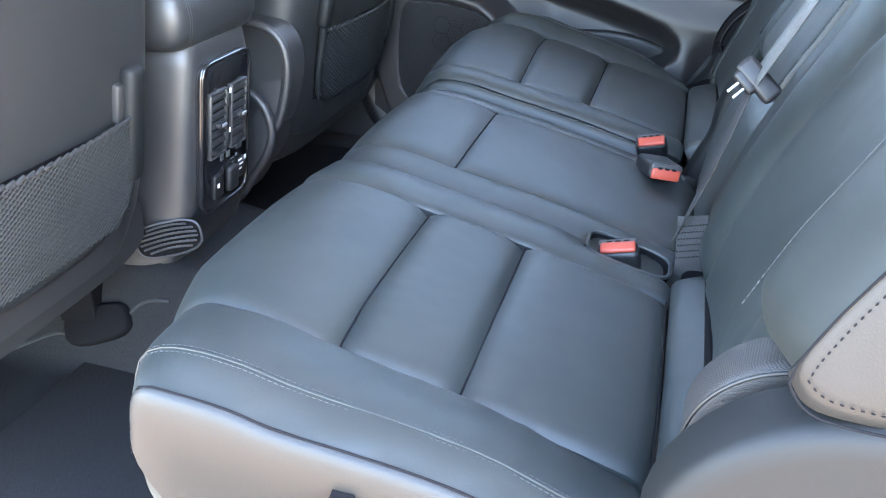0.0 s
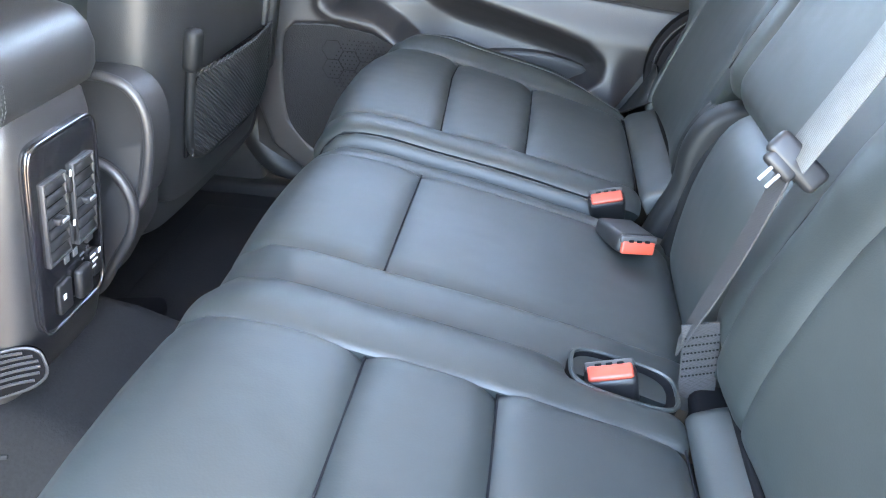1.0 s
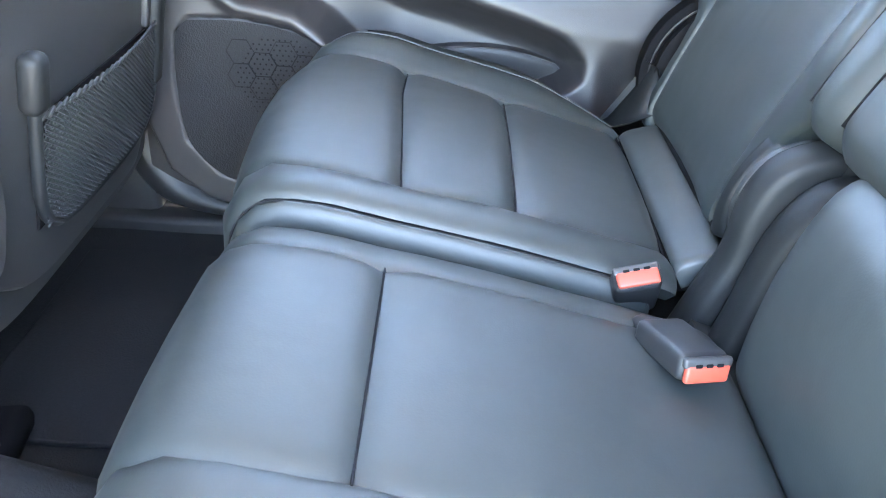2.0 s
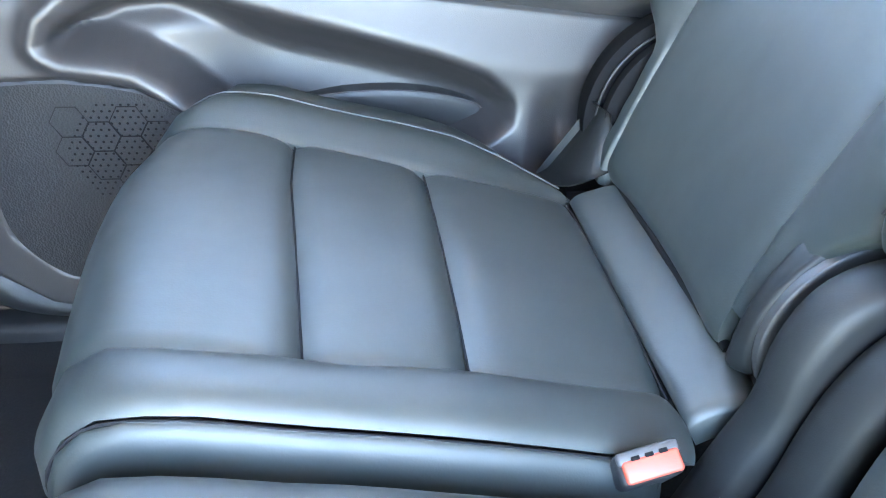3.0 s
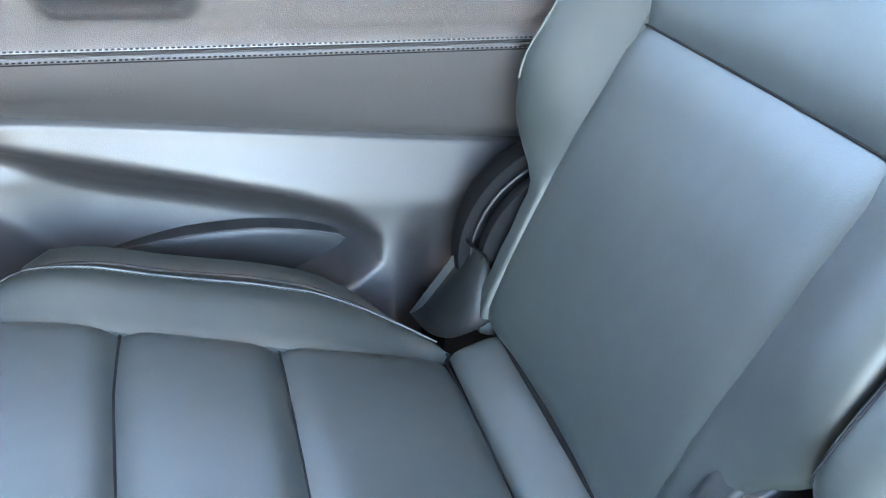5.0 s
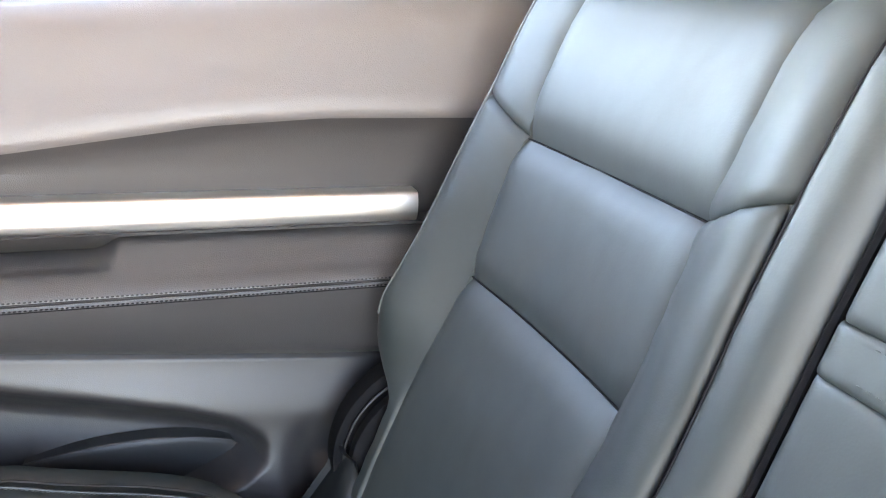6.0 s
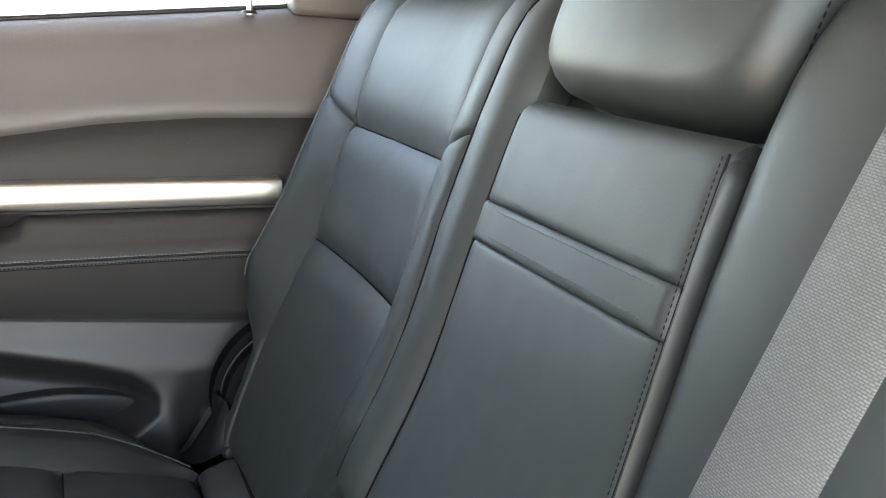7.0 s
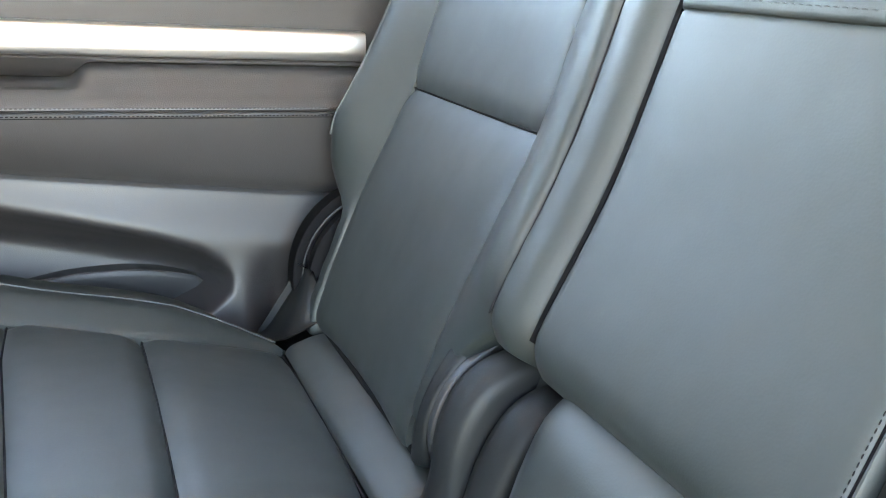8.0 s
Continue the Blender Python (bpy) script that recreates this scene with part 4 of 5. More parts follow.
def headrest(yc, z, width, height, lift, label):
    m = back_frame_at(0.80, yc)
    d = m.to_3x3() @ Vector((0, 1, 0))
    m.translation = m.translation + d * ((z - 0.80) / d.z)
    h = root("headrest", m.translation, label, "headrest", "headrests")
    t = m @ Matrix.Translation((0, height / 2, lift))
    slab("pad", t, width, height, 0.085, LEATHER, h, power=5.5, soft=0.30)
    for x in (-0.06, 0.06):
        tube("post", [m @ Vector((x, 0.02, lift - 0.015)), m @ Vector((x, -0.05, lift - 0.035))], 0.006, PLASTIC_SMOOTH, h)
    for x in (-1, 1):
        for k in (0, 1):
            stitches("stitching", [t @ Vector((x * (width / 2 + 0.0006), -height / 2 + 0.03 + (height - 0.06) * i / 10, 0.008 + 0.012 * k)) for i in range(11)], h, THREAD_DARK)
    return h


headrest(0.625, 0.818, 0.222, 0.21, -0.004, "black leather centre headrest with sewn sides")
headrest(1.01, 0.925, 0.24, 0.17, -0.025, "black leather headrest above the single seat")


# ---- belts and buckles ----
def buckle(place, forward, up, label, twist=0.0):
    """A belt buckle: dark housing, slotted mouth, red press button on its end."""
    f = Vector(forward).normalized()
    u = Vector(up)
    u = (u - f * u.dot(f)).normalized()
    s = u.cross(f)
    m = Matrix.Translation(place) @ Matrix((s, f, u)).transposed().to_4x4()
    b = root("belt_buckle", place, label, "belt buckle", "belt buckles")
    rbox("housing", m @ Matrix.Translation((0, -0.034, 0)), (0.043, 0.066, 0.022), 0.006, PLASTIC_SMOOTH, b)
    rbox("bezel", m @ Matrix.Translation((0, 0.0005, 0.0060)), (0.041, 0.006, 0.0085), 0.0026, GREY_PLASTIC, b)
    for x in (-0.009, 0.0, 0.009):
        rbox("notch", m @ Matrix.Translation((x, 0.0030, 0.0045)), (0.0055, 0.003, 0.0028), 0.0006, LINING_SHADE, b)
    rbox("button", m @ Matrix.Translation((0, 0.0015, -0.0025)), (0.037, 0.006, 0.0145), 0.0025, RED, b, "red press button")
    tube("stalk", [m @ Vector((0, -0.06, 0)), m @ Vector((0, -0.085, -0.006)), m @ Vector((0, -0.11, -0.022))], 0.010, PLASTIC_SMOOTH, b)
    return b


buckle((0.357, 0.420, 0.338), (-0.22, -0.25, 0.93), (-0.10, 0.93, 0.23), "dark belt buckle with a red button in a seat well")
buckle((0.395, 0.637, 0.345), (0.30, -0.92, 0.18), (0.05, 0.2, 1.0), "dark belt buckle with a red button lying on the middle cushion")
buckle((0.370, 0.765, 0.340), (-0.15, -0.55, 0.80), (-0.18, 0.80, 0.51), "dark belt buckle with a red button beside the single seat")

belt = root("seat_belt", (0.44, 0.40, 0.36), "grey woven seat belt hanging before the backrest", "seat belt")
up_line = Curve([(0.454, 0.418, 0.535), (0.484, 0.411, 0.610), (0.517, 0.406, 0.700), (0.571, 0.395, 0.845), (0.629, 0.380, 1.00), (0.70, 0.36, 1.26)])
ribbon("webbing", [up_line.at(up_line.length[-1] * k / 30) for k in range(31)], ((0.0, 1, 0.0), (-0.05, 1, 0.0)), 0.047, 0.0016, WEB, belt)
low_line = Curve([(0.452, 0.424, 0.526), (0.438, 0.436, 0.45), (0.424, 0.450, 0.385), (0.414, 0.456, 0.345)])
ribbon("lower_webbing", [low_line.at(low_line.length[-1] * k / 20) for k in range(21)], ((-0.05, 1, 0), (0.2, 1, 0)), 0.026, 0.0016, WEB_DARK, belt, "dark woven lower belt")
ribbon("anchor_webbing", [(0.427, 0.452, 0.373), (0.429, 0.450, 0.362), (0.432, 0.446, 0.340), (0.434, 0.440, 0.305)], ((1, 0.15, 0.25), (1, 0.15, 0.1)), 0.032, 0.0034, WEB_DARK, belt, "dark woven belt end sewn to its anchor")
for k in range(6):
    stitches("anchor_stitching", [(0.416 + 0.0006 * k, 0.4435 - 0.0008 * k, 0.362 - 0.007 * k), (0.444 + 0.0006 * k, 0.4465 - 0.0008 * k, 0.3685 - 0.007 * k)], belt, THREAD_DARK, step=0.0030, size=0.0020, r=0.0007)
tx = Vector((0.73, -0.25, -0.60)).normalized()
ty = Vector((-0.76, -0.30, -0.57)).normalized()
tz = tx.cross(ty).normalized()
ty = tz.cross(tx)
tm = Matrix.Translation((0.456, 0.420, 0.532)) @ Matrix((tx, ty, tz)).transposed().to_4x4()
rbox("latch_head", tm, (0.046, 0.020, 0.011), 0.0048, PLASTIC_SMOOTH, belt, "black plastic latch head")
rbox("latch_shoulder", tm @ Matrix.Translation((-0.006, 0.010, 0)), (0.026, 0.012, 0.010), 0.004, PLASTIC_SMOOTH, belt)
for x in (-0.0092, -0.0018):
    rbox("latch_tongue", tm @ Matrix.Translation((x, 0.020, -0.002)), (0.0028, 0.016, 0.0020), 0.0008, STEEL, belt, "bright steel latch tongue")


# ---- closed rear door ----
door = root("door_1", (0.2, 1.35, 0.1), "grey-black door panel with a satin metal strip and padded armrest", "car door", kind="structure")
X0, X1 = -0.42, 0.72


def lines_at(table, x):
    return float(np.interp(x, [a for a, _ in table], [b for _, b in table]))


CREASE = [(-0.42, 0.645), (0.14, 0.706), (0.33, 0.734), (0.45, 0.743), (0.72, 0.746)]
LEDGE = [(-0.42, 0.548), (0.125, 0.493), (0.30, 0.474), (0.46, 0.457), (0.72, 0.436)]


def strip_part(name, mat, zy, n=60, label="", x0=X0, x1=X1):
    """A trim strip along the door: zy(x) gives its section from top to bottom as (y, z)."""
    bm = bmesh.new()
    rows = []
    for i in range(n + 1):
        x = x0 + (x1 - x0) * i / n
        rows.append([bm.verts.new((x, y, z)) for y, z in zy(x)])
    for a, b in zip(rows, rows[1:]):
        for k in range(len(a) - 1):
            bm.faces.new((a[k], b[k], b[k + 1], a[k + 1]))
    me = bpy.data.meshes.new(name)
    bm.normal_update()
    if sum(f.normal.y for f in bm.faces) > 0:
        bmesh.ops.reverse_faces(bm, faces=bm.faces[:])
    bm.to_mesh(me)
    bm.free()
    return part_mesh(name, me, mat, door, label)


def upper_section(x):
    c = lines_at(CREASE, x)
    sill = 0.821 + 0.108 * (x - 0.147)
    return [(1.40, sill + 0.012), (1.372, sill + 0.012), (1.360, sill + 0.006), (1.345, sill - 0.012), (1.334, sill - 0.3 * (sill - c)), (1.325, sill - 0.5 * (sill - c)), (1.314, sill - 0.7 * (sill - c)), (1.306, c + 0.02), (1.299, c + 0.006), (1.299, c - 0.002), (1.304, c - 0.008)]


def middle_section(x):
    c = lines_at(CREASE, x)
    return [(1.302, c - 0.004), (1.309, c - 0.014), (1.316, c - 0.03), (1.315, 0.675), (1.315, 0.660), (1.319, 0.640), (1.319, 0.612)]


def strip_section(x):
    """The metal strip, whose rear end is rounded off into the panel."""
    if x > 0.5645:
        return [(1.320, 0.637 + 0.6 * (z - 0.637)) for _, z in strip_section(0)]
    return [(1.316, 0.6545), (1.298, 0.6545), (1.2935, 0.6535), (1.2915, 0.651), (1.2895, 0.645), (1.2885, 0.638), (1.2885, 0.632), (1.2895, 0.626), (1.2925, 0.6215), (1.297, 0.6195), (1.316, 0.6185)]


def handle_section(x):
    k = smooth((0.245 - x) / 0.026) * smooth((x - 0.098) / 0.026)
    low = 0.610 - 0.019 * k
    d = 0.022 * k
    return [(1.312, 0.624), (1.303, 0.6185), (1.300, 0.616), (1.301 + d, low + 0.0035), (1.313 + d, low + 0.0012), (1.299, low - 0.0012), (1.294, low - 0.004), (1.283, low - 0.010 + 0.004 * k), (1.272, 0.586), (1.262, 0.580), (1.254, 0.574), (1.251, 0.570)]


def pad_section(x):
    l = lines_at(LEDGE, x)
    return [(1.251, 0.570), (1.2505, 0.5675), (1.2530, 0.566), (1.2505, 0.5645), (1.2530, 0.563), (1.251, 0.560), (1.256, 0.545), (1.266, 0.525), (1.281, l + 0.022), (1.293, l + 0.008), (1.300, l + 0.002), (1.308, l - 0.004)]


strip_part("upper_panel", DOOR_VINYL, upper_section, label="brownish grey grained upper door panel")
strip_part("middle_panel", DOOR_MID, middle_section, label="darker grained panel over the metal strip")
strip_part("metal_strip", CHROME, strip_section, label="satin metal trim strip", n=120, x1=0.567)
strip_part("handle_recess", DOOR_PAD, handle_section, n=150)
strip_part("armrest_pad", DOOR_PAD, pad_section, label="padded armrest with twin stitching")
for z in (0.5695, 0.5610):
    tube("sewn_groove", [(X0 + (X1 - X0) * k / 30, 1.2508, z - 0.0022) for k in range(31)], 0.0006, THREAD_DARK, door, sides=5)
    stitches("stitching", [(X0 + (X1 - X0) * k / 30, 1.2500, z) for k in range(31)], door, THREAD_DARK, step=0.0045, size=0.0028, r=0.0008)

POCKET_TOP = [(-0.102, 0.427), (-0.095, 0.446), (-0.075, 0.463), (-0.03, 0.480), (0.02, 0.484), (0.06, 0.480), (0.12, 0.469), (0.2, 0.450), (0.30, 0.424), (0.355, 0.404), (0.385, 0.381), (0.394, 0.36)]
POCKET_LOW = [(-0.102, 0.427), (-0.088, 0.419), (-0.05, 0.414), (-0.014, 0.407), (0.016, 0.388), (0.06, 0.345), (0.12, 0.300), (0.30, 0.290), (0.36, 0.315), (0.385, 0.335), (0.394, 0.36)]
SPEAKER = [(-0.160, 0.388), (-0.09, 0.391), (-0.016, 0.380), (0.024, 0.358), (0.07, 0.30), (0.07, 0.20), (0.0, 0.150), (-0.08, 0.145), (-0.132, 0.160), (-0.174, 0.21), (-0.183, 0.29), (-0.178, 0.366)]


DOOR_EDGE = [(-0.222, 0.70), (-0.222, 0.40), (-0.230, 0.235), (-0.205, 0.160), (-0.152, 0.118), (-0.08, 0.100), (0.30, 0.092), (0.90, 0.092), (0.90, 0.70)]


def edge_distance(poly, x, z):
    inside, best = False, 9.0
    for (ax, az), (bx, bz) in zip(poly, poly[1:] + poly[:1]):
        t = min(max(((x - ax) * (bx - ax) + (z - az) * (bz - az)) / ((bx - ax) ** 2 + (bz - az) ** 2), 0), 1)
        best = min(best, math.hypot(x - ax - t * (bx - ax), z - az - t * (bz - az)))
        if (az > z) != (bz > z) and x < ax + (z - az) / (bz - az) * (bx - ax):
            inside = not inside
    return best if inside else -best


def lower_door():
    """The moulded lower door: sloped ledge, long map pocket, speaker panel with its groove."""
    pocket = POCKET_TOP + POCKET_LOW[-2:0:-1]
    nx, nz = 300, 150
    bm = bmesh.new()
    rows = []
    for i in range(nx + 1):
        x = -0.255 + (0.72 + 0.255) * i / nx
        top = lines_at(LEDGE, x) + 0.001
        row = []
        for j in range(nz + 1):
            t = j / nz
            z = top + (0.09 - top) * t
            y = 1.306 - 0.007 * smooth((top - z) / 0.007) - 0.020 * smooth((top - z) / 0.075) - 0.012 * smooth((top - z - 0.07) / 0.1)
            d = edge_distance(pocket, x, z)
            under = max(0.0, lines_at(POCKET_TOP, x) - z)
            left = 1 - smooth(x / 0.14)
            y += 0.072 * smooth((d + 0.006) / 0.030) * smooth((under + 0.004) / (0.075 - 0.035 * left)) * (1 - 0.45 * left * smooth(under / 0.06))
            y -= 0.010 * math.exp(-((d + 0.012) / 0.011) ** 2) * smooth((0.10 - x) / 0.1)
            if d < 0:
                g = edge_distance(SPEAKER, x, z)
                y += 0.006 * math.exp(-(g / 0.0035) ** 2) + 0.003 * smooth(g / 0.004)
            y += 0.05 * smooth((x - 0.40) / 0.05) * smooth((0.40 - z) / 0.08) * 0.6
            y += 0.05 * smooth(-edge_distance(DOOR_EDGE, x, z) / 0.020)
            row.append(bm.verts.new((x, y, z)))
        rows.append(row)
    for a, b in zip(rows, rows[1:]):
        for k in range(nz):
            bm.faces.new((a[k], a[k + 1], b[k + 1], b[k]))
    bm.normal_update()
    if sum(f.normal.y for f in bm.faces) > 0:
        bmesh.ops.reverse_faces(bm, faces=bm.faces[:])
    me = bpy.data.meshes.new("lower_panel")
    bm.to_mesh(me)
    bm.free()
    part_mesh("lower_panel", me, DOOR_PLASTIC, door, "dark moulded plastic lower door with a map pocket")
    def lip(x):
        return 0.361 - 1.8 * max(0, x - 0.25) ** 2 - 0.03 * smooth((x - 0.355) / 0.024) - 1.2 * max(0, 0.25 - x) ** 2
    def face(u, v):
        x = 0.13 + 0.249 * u
        return Vector((x, 1.328 - 0.010 * math.sin(math.pi * u), lip(x) + (0.27 - lip(x)) * v))
    patch("map_pocket", face, door, PLASTIC_SMOOTH, 30, 10, (0.002, 0.002, 0.003, 0), (0.006, 0.006, 0.006, 0.01), 0, flip=False, label="dark flap of the map pocket")
    tube("pocket_edge", [face(k / 40, 0) for k in range(41)], 0.0009, PLASTIC, door, sides=6)
    for hx, hz in ((x, z + 0.040) for x, z in ((-0.03, 0.275), (0.0, 0.292), (-0.03, 0.309), (-0.06, 0.292), (-0.06, 0.258), (-0.09, 0.275), (-0.09, 0.309), (0.0, 0.258), (-0.03, 0.241))):
        tube("speaker_rib", [(hx + 0.0195 * math.cos(k * math.pi / 3), 1.2652, hz + 0.0195 * math.sin(k * math.pi / 3)) for k in range(6)], 0.0007, LINING_SHADE, door, sides=5, closed=True)
    c = Curve([(x, 0, z) for x, z in SPEAKER + SPEAKER[:1]])
    bm = bmesh.new()
    bm.faces.new([bm.verts.new((p.x, 1.2655, p.z)) for p in (c.at(c.length[-1] * k / 80) for k in range(80))])
    ob = part("speaker_grille", bm, GRILLE, door, "dark mesh speaker grille", smooth=False)
    # speaker holes
    bm = bmesh.new()
    for i in range(-9, 10):
        for j in range(-9, 10):
            x, z = 0.008 * i + 0.004 * (j % 2), 0.007 * j
            if math.hypot(x, z) < 0.062:
                bmesh.ops.create_circle(bm, cap_ends=True, segments=6, radius=0.0015, matrix=Matrix.Translation((-0.035 + x, 1.2648, 0.312 + z)) @ Matrix.Rotation(radians(90), 4, "X"))
    part("speaker_holes", bm, LINING_SHADE, door, kind="stuff", smooth=False)


lower_door()
knob = root("lock_knob", (0.528, 1.352, 0.872), "bright metal lock knob on the door sill", "lock knob")
tube("pin", [(0.528, 1.352, 0.868), (0.528, 1.352, 0.900), (0.528, 1.352, 0.902)], lambda t: 0.0042 if t < 0.9 else 0.003, STEEL, knob, sides=14)
bm = bmesh.new()
bmesh.ops.create_cone(bm, cap_ends=True, segments=20, radius1=0.011, radius2=0.009, depth=0.004, matrix=Matrix.Translation((0.528, 1.352, 0.8725)))
part("collar", bm, PLASTIC_SMOOTH, knob)
win = root("window_1", (0.1, 1.385, 0.9), "clear side window of the closed rear door", "window", kind="structure")
bm = box_bm((1.0, 0.004, 0.53), 0)
bm.transform(Matrix.Translation((0.09, 1.386, 1.035)))
pane = part("pane", bm, glass, win, smooth=False)
pane.visible_shadow = False
tube("seal", [(-0.40, 1.378, 0.776), (0.147, 1.378, 0.8355), (0.585, 1.378, 0.883)], 0.004, PLASTIC_SMOOTH, win, "black rubber window seal")
# curved sill and seal ahead of the door's lower corner, with the moulded trim between them
seal_line = Curve([(-0.25, 1.335, 0.56), (-0.243, 1.335, 0.40), (-0.250, 1.335, 0.23), (-0.215, 1.33, 0.145), (-0.15, 1.32, 0.105), (0.05, 1.31, 0.085)])
sill_line = Curve([(-0.42, 1.345, 0.50), (-0.375, 1.345, 0.33), (-0.325, 1.340, 0.20), (-0.285, 1.325, 0.11), (-0.20, 1.310, 0.065), (0.05, 1.300, 0.052)])


def curve_sheet(name, first, second, bulge, mat, label):
    """A moulded sheet between two lines, rounded over at the second."""
    n, m = 60, 14
    verts, faces = [], []
    for i in range(n + 1):
        a, b = first.at(first.length[-1] * i / n), second.at(second.length[-1] * i / n)
        for j in range(m + 1):
            t = j / m
            verts.append(a.lerp(b, t) + Vector((0, -bulge * math.sin(math.pi * t * 0.92) ** 2 + 0.03 * max(0, t - 0.9) * 10 * t, -0.012 * max(0, t - 0.9) * 10)))
    for i in range(n):
        for j in range(m):
            k = i * (m + 1) + j
            faces.append((k, k + 1, k + m + 2, k + m + 1))
    me = bpy.data.meshes.new(name)
    me.from_pydata(verts, [], faces)
    return tagged(part_mesh(name, me, mat), label, "trim", kind="structure")


curve_sheet("sill_trim", seal_line, sill_line, 0.012, PLASTIC_SMOOTH, "dark moulded sill trim at the foot of the door")
tagged(tube("door_seal", [seal_line.at(seal_line.length[-1] * k / 40) for k in range(41)], 0.009, PLASTIC_SMOOTH, sides=10), "dark curved rubber seal round the door", "trim", kind="structure")
plate("sill_plate", (-0.60, 1.30, -0.02), (0.72, 1.40, 0.055), PLASTIC_SMOOTH, "dark plastic sill under the closed door", "sill", 0.012)
plate("pillar_6", (-0.56, 1.325, -0.02), (-0.255, 1.40, 0.86), PLASTIC, "dark lower trim of the door pillar", "pillar", 0.015)


# ---- front seats ----
def front_seat(mirror, dx, dy, side, shield, label):
    Y = lambda y: across(y, mirror) + dy  # noqa: E731
    seat = root("front_seat", (-0.45 + dx, Y(0.215), 0.05), label, "car seat", "front seats")
    lean = 0.16
    def X(z):
        return -0.150 + dx + lean * (z - 0.46)
    rings = []
    for z, w, d in ((0.238, 0.170, 0.05), (0.250, 0.190, 0.065), (0.285, 0.216, 0.078), (0.335, 0.232, 0.085), (0.45, 0.236, 0.09), (0.62, 0.232, 0.09), (0.80, 0.215, 0.085), (0.95, 0.185, 0.07), (1.02, 0.15, 0.04)):
        rings.append([Vector((x, y, z)) for x, y in oval(X(z) - d, Y(0.215), d, w, 5.0, 56)])
    loft("back_shell", rings, LEATHER_SOFT, seat, "dark vinyl seat back")
    rings = []
    for z, w, d in ((0.150, 0.19, 0.10), (0.19, 0.215, 0.12), (0.262, 0.222, 0.085), (0.272, 0.21, 0.06)):
        rings.append([Vector((x, y, z)) for x, y in oval(X(z) - d - 0.02 - 0.10 * (0.27 - z) / 0.1, Y(0.215), d, w, 4.0, 40)])
    loft("lower_skirt", rings, FELT, seat, "felt covered lower edge")
    rings = []
    for x, hz in ((-0.70, 0.045), (-0.66, 0.07), (-0.40, 0.075), (-0.24, 0.07), (-0.21, 0.05)):
        rings.append([Vector((x + dx, y, z)) for y, z in oval(Y(0.215), 0.25, 0.23, hz, 4.0, 36)])
    loft("cushion", rings, LEATHER_SOFT, seat)
    # front bolster leather on the tunnel side
    rings = []
    for z, d in ((0.30, 0.05), (0.36, 0.075), (0.60, 0.08), (0.85, 0.07), (0.95, 0.04)):
        rings.append([Vector((x, y, z)) for x, y in oval(X(z) - 0.200, Y(side), d + 0.03, 0.055, 3.0, 28)])
    loft("side_bolster", rings, LEATHER, seat, "leather side bolster")
    # pocket frame: a rim with two uprights, and the net behind its top cord
    def R(y, z, out=0.006):
        return Vector((X(z) + out, Y(y), z))
    rim = Curve([R(0.374, 0.475), R(0.374, 0.40), R(0.369, 0.335), R(0.345, 0.300), R(0.28, 0.285), R(0.15, 0.285), R(0.085, 0.300), R(0.058, 0.335), R(0.052, 0.40), R(0.052, 0.475)])
    tube("pocket_rim", [rim.at(rim.length[-1] * k / 80) for k in range(81)], lambda t: 0.0065 * min(1, 0.35 + 14 * min(t, 1 - t)), SLEEVE, seat, "dark plastic rim of the pocket", 10)
    for y in (0.374, 0.056):
        short = mirror and y > 0.2
        m = Matrix.Translation(R(y, 0.452 if short else 0.408, 0.006)) @ Matrix.Rotation(math.atan(lean), 4, "Y")
        rbox("upright", m, (0.022, 0.028, 0.056 if short else 0.140), 0.009, SLEEVE, seat)
        m = Matrix.Translation(R(y + (-0.018 if y > 0.2 else 0.018), 0.438, 0.001)) @ Matrix.Rotation(math.atan(lean), 4, "Y")
        rbox("clip", m, (0.010, 0.014, 0.045), 0.003, PLASTIC, seat)
    top = lambda y: 0.420 - 0.002 * math.sin(math.pi * (y - 0.06) / 0.31)  # noqa: E731
    bow = lambda y, z: 0.010 + 0.010 * math.sin(math.pi * min(max((y - 0.06) / 0.31, 0), 1)) * (0.4 + 0.6 * smooth((z - 0.29) / 0.1))  # noqa: E731
    bm = bmesh.new()
    step = 0.0088
    for sgn in (1, -1):
        k = -30
        while k < 80:
            pts = []
            for i in range(28):
                z = 0.292 + 0.135 * i / 27
                y = 0.062 + k * step + sgn * (z - 0.292) * 1.5
                if 0.062 < y < 0.370 and z < top(y) and (z > 0.300 or 0.09 < y < 0.34):
                    pts.append(R(y, z, bow(y, z) + 0.0006 * sgn))
            if len(pts) > 2:
                tube_bm(bm, pts[::3] + ([pts[-1]] if (len(pts) - 1) % 3 else []), 0.00125, 4)
            k += 1
    # near-black sheet that puts the shade behind the net into colour
    def lining(u, v):
        y, z = 0.064 + 0.302 * u, 0.300 + 0.112 * v
        return R(y, z, 0.0022)
    patch("pocket_shade", lining, seat, LINING_SHADE, 10, 6, (0,) * 4, flip=not mirror, skirt=0.003)
    part("pocket_net", bm, NET, seat, "dark elastic mesh pocket", kind="stuff")
    bm = bmesh.new()
    for i in range(26):
        y = 0.064 + 0.304 * i / 25
        m = Matrix.Translation(R(y, top(y), bow(y, 0.42) + 0.001)) @ Matrix.Rotation(radians(12 if i % 2 else 18), 4, "X")
        b2 = box_bm((0.0034, 0.0138, 0.0042), 0.0015, 2)
        b2.transform(m)
        tmp = bpy.data.meshes.new("tmp")
        b2.to_mesh(tmp)
        b2.free()
        bm.from_mesh(tmp)
        bpy.data.meshes.remove(tmp)
    part("net_hem", bm, NET, seat, "ruched elastic hem of the net")
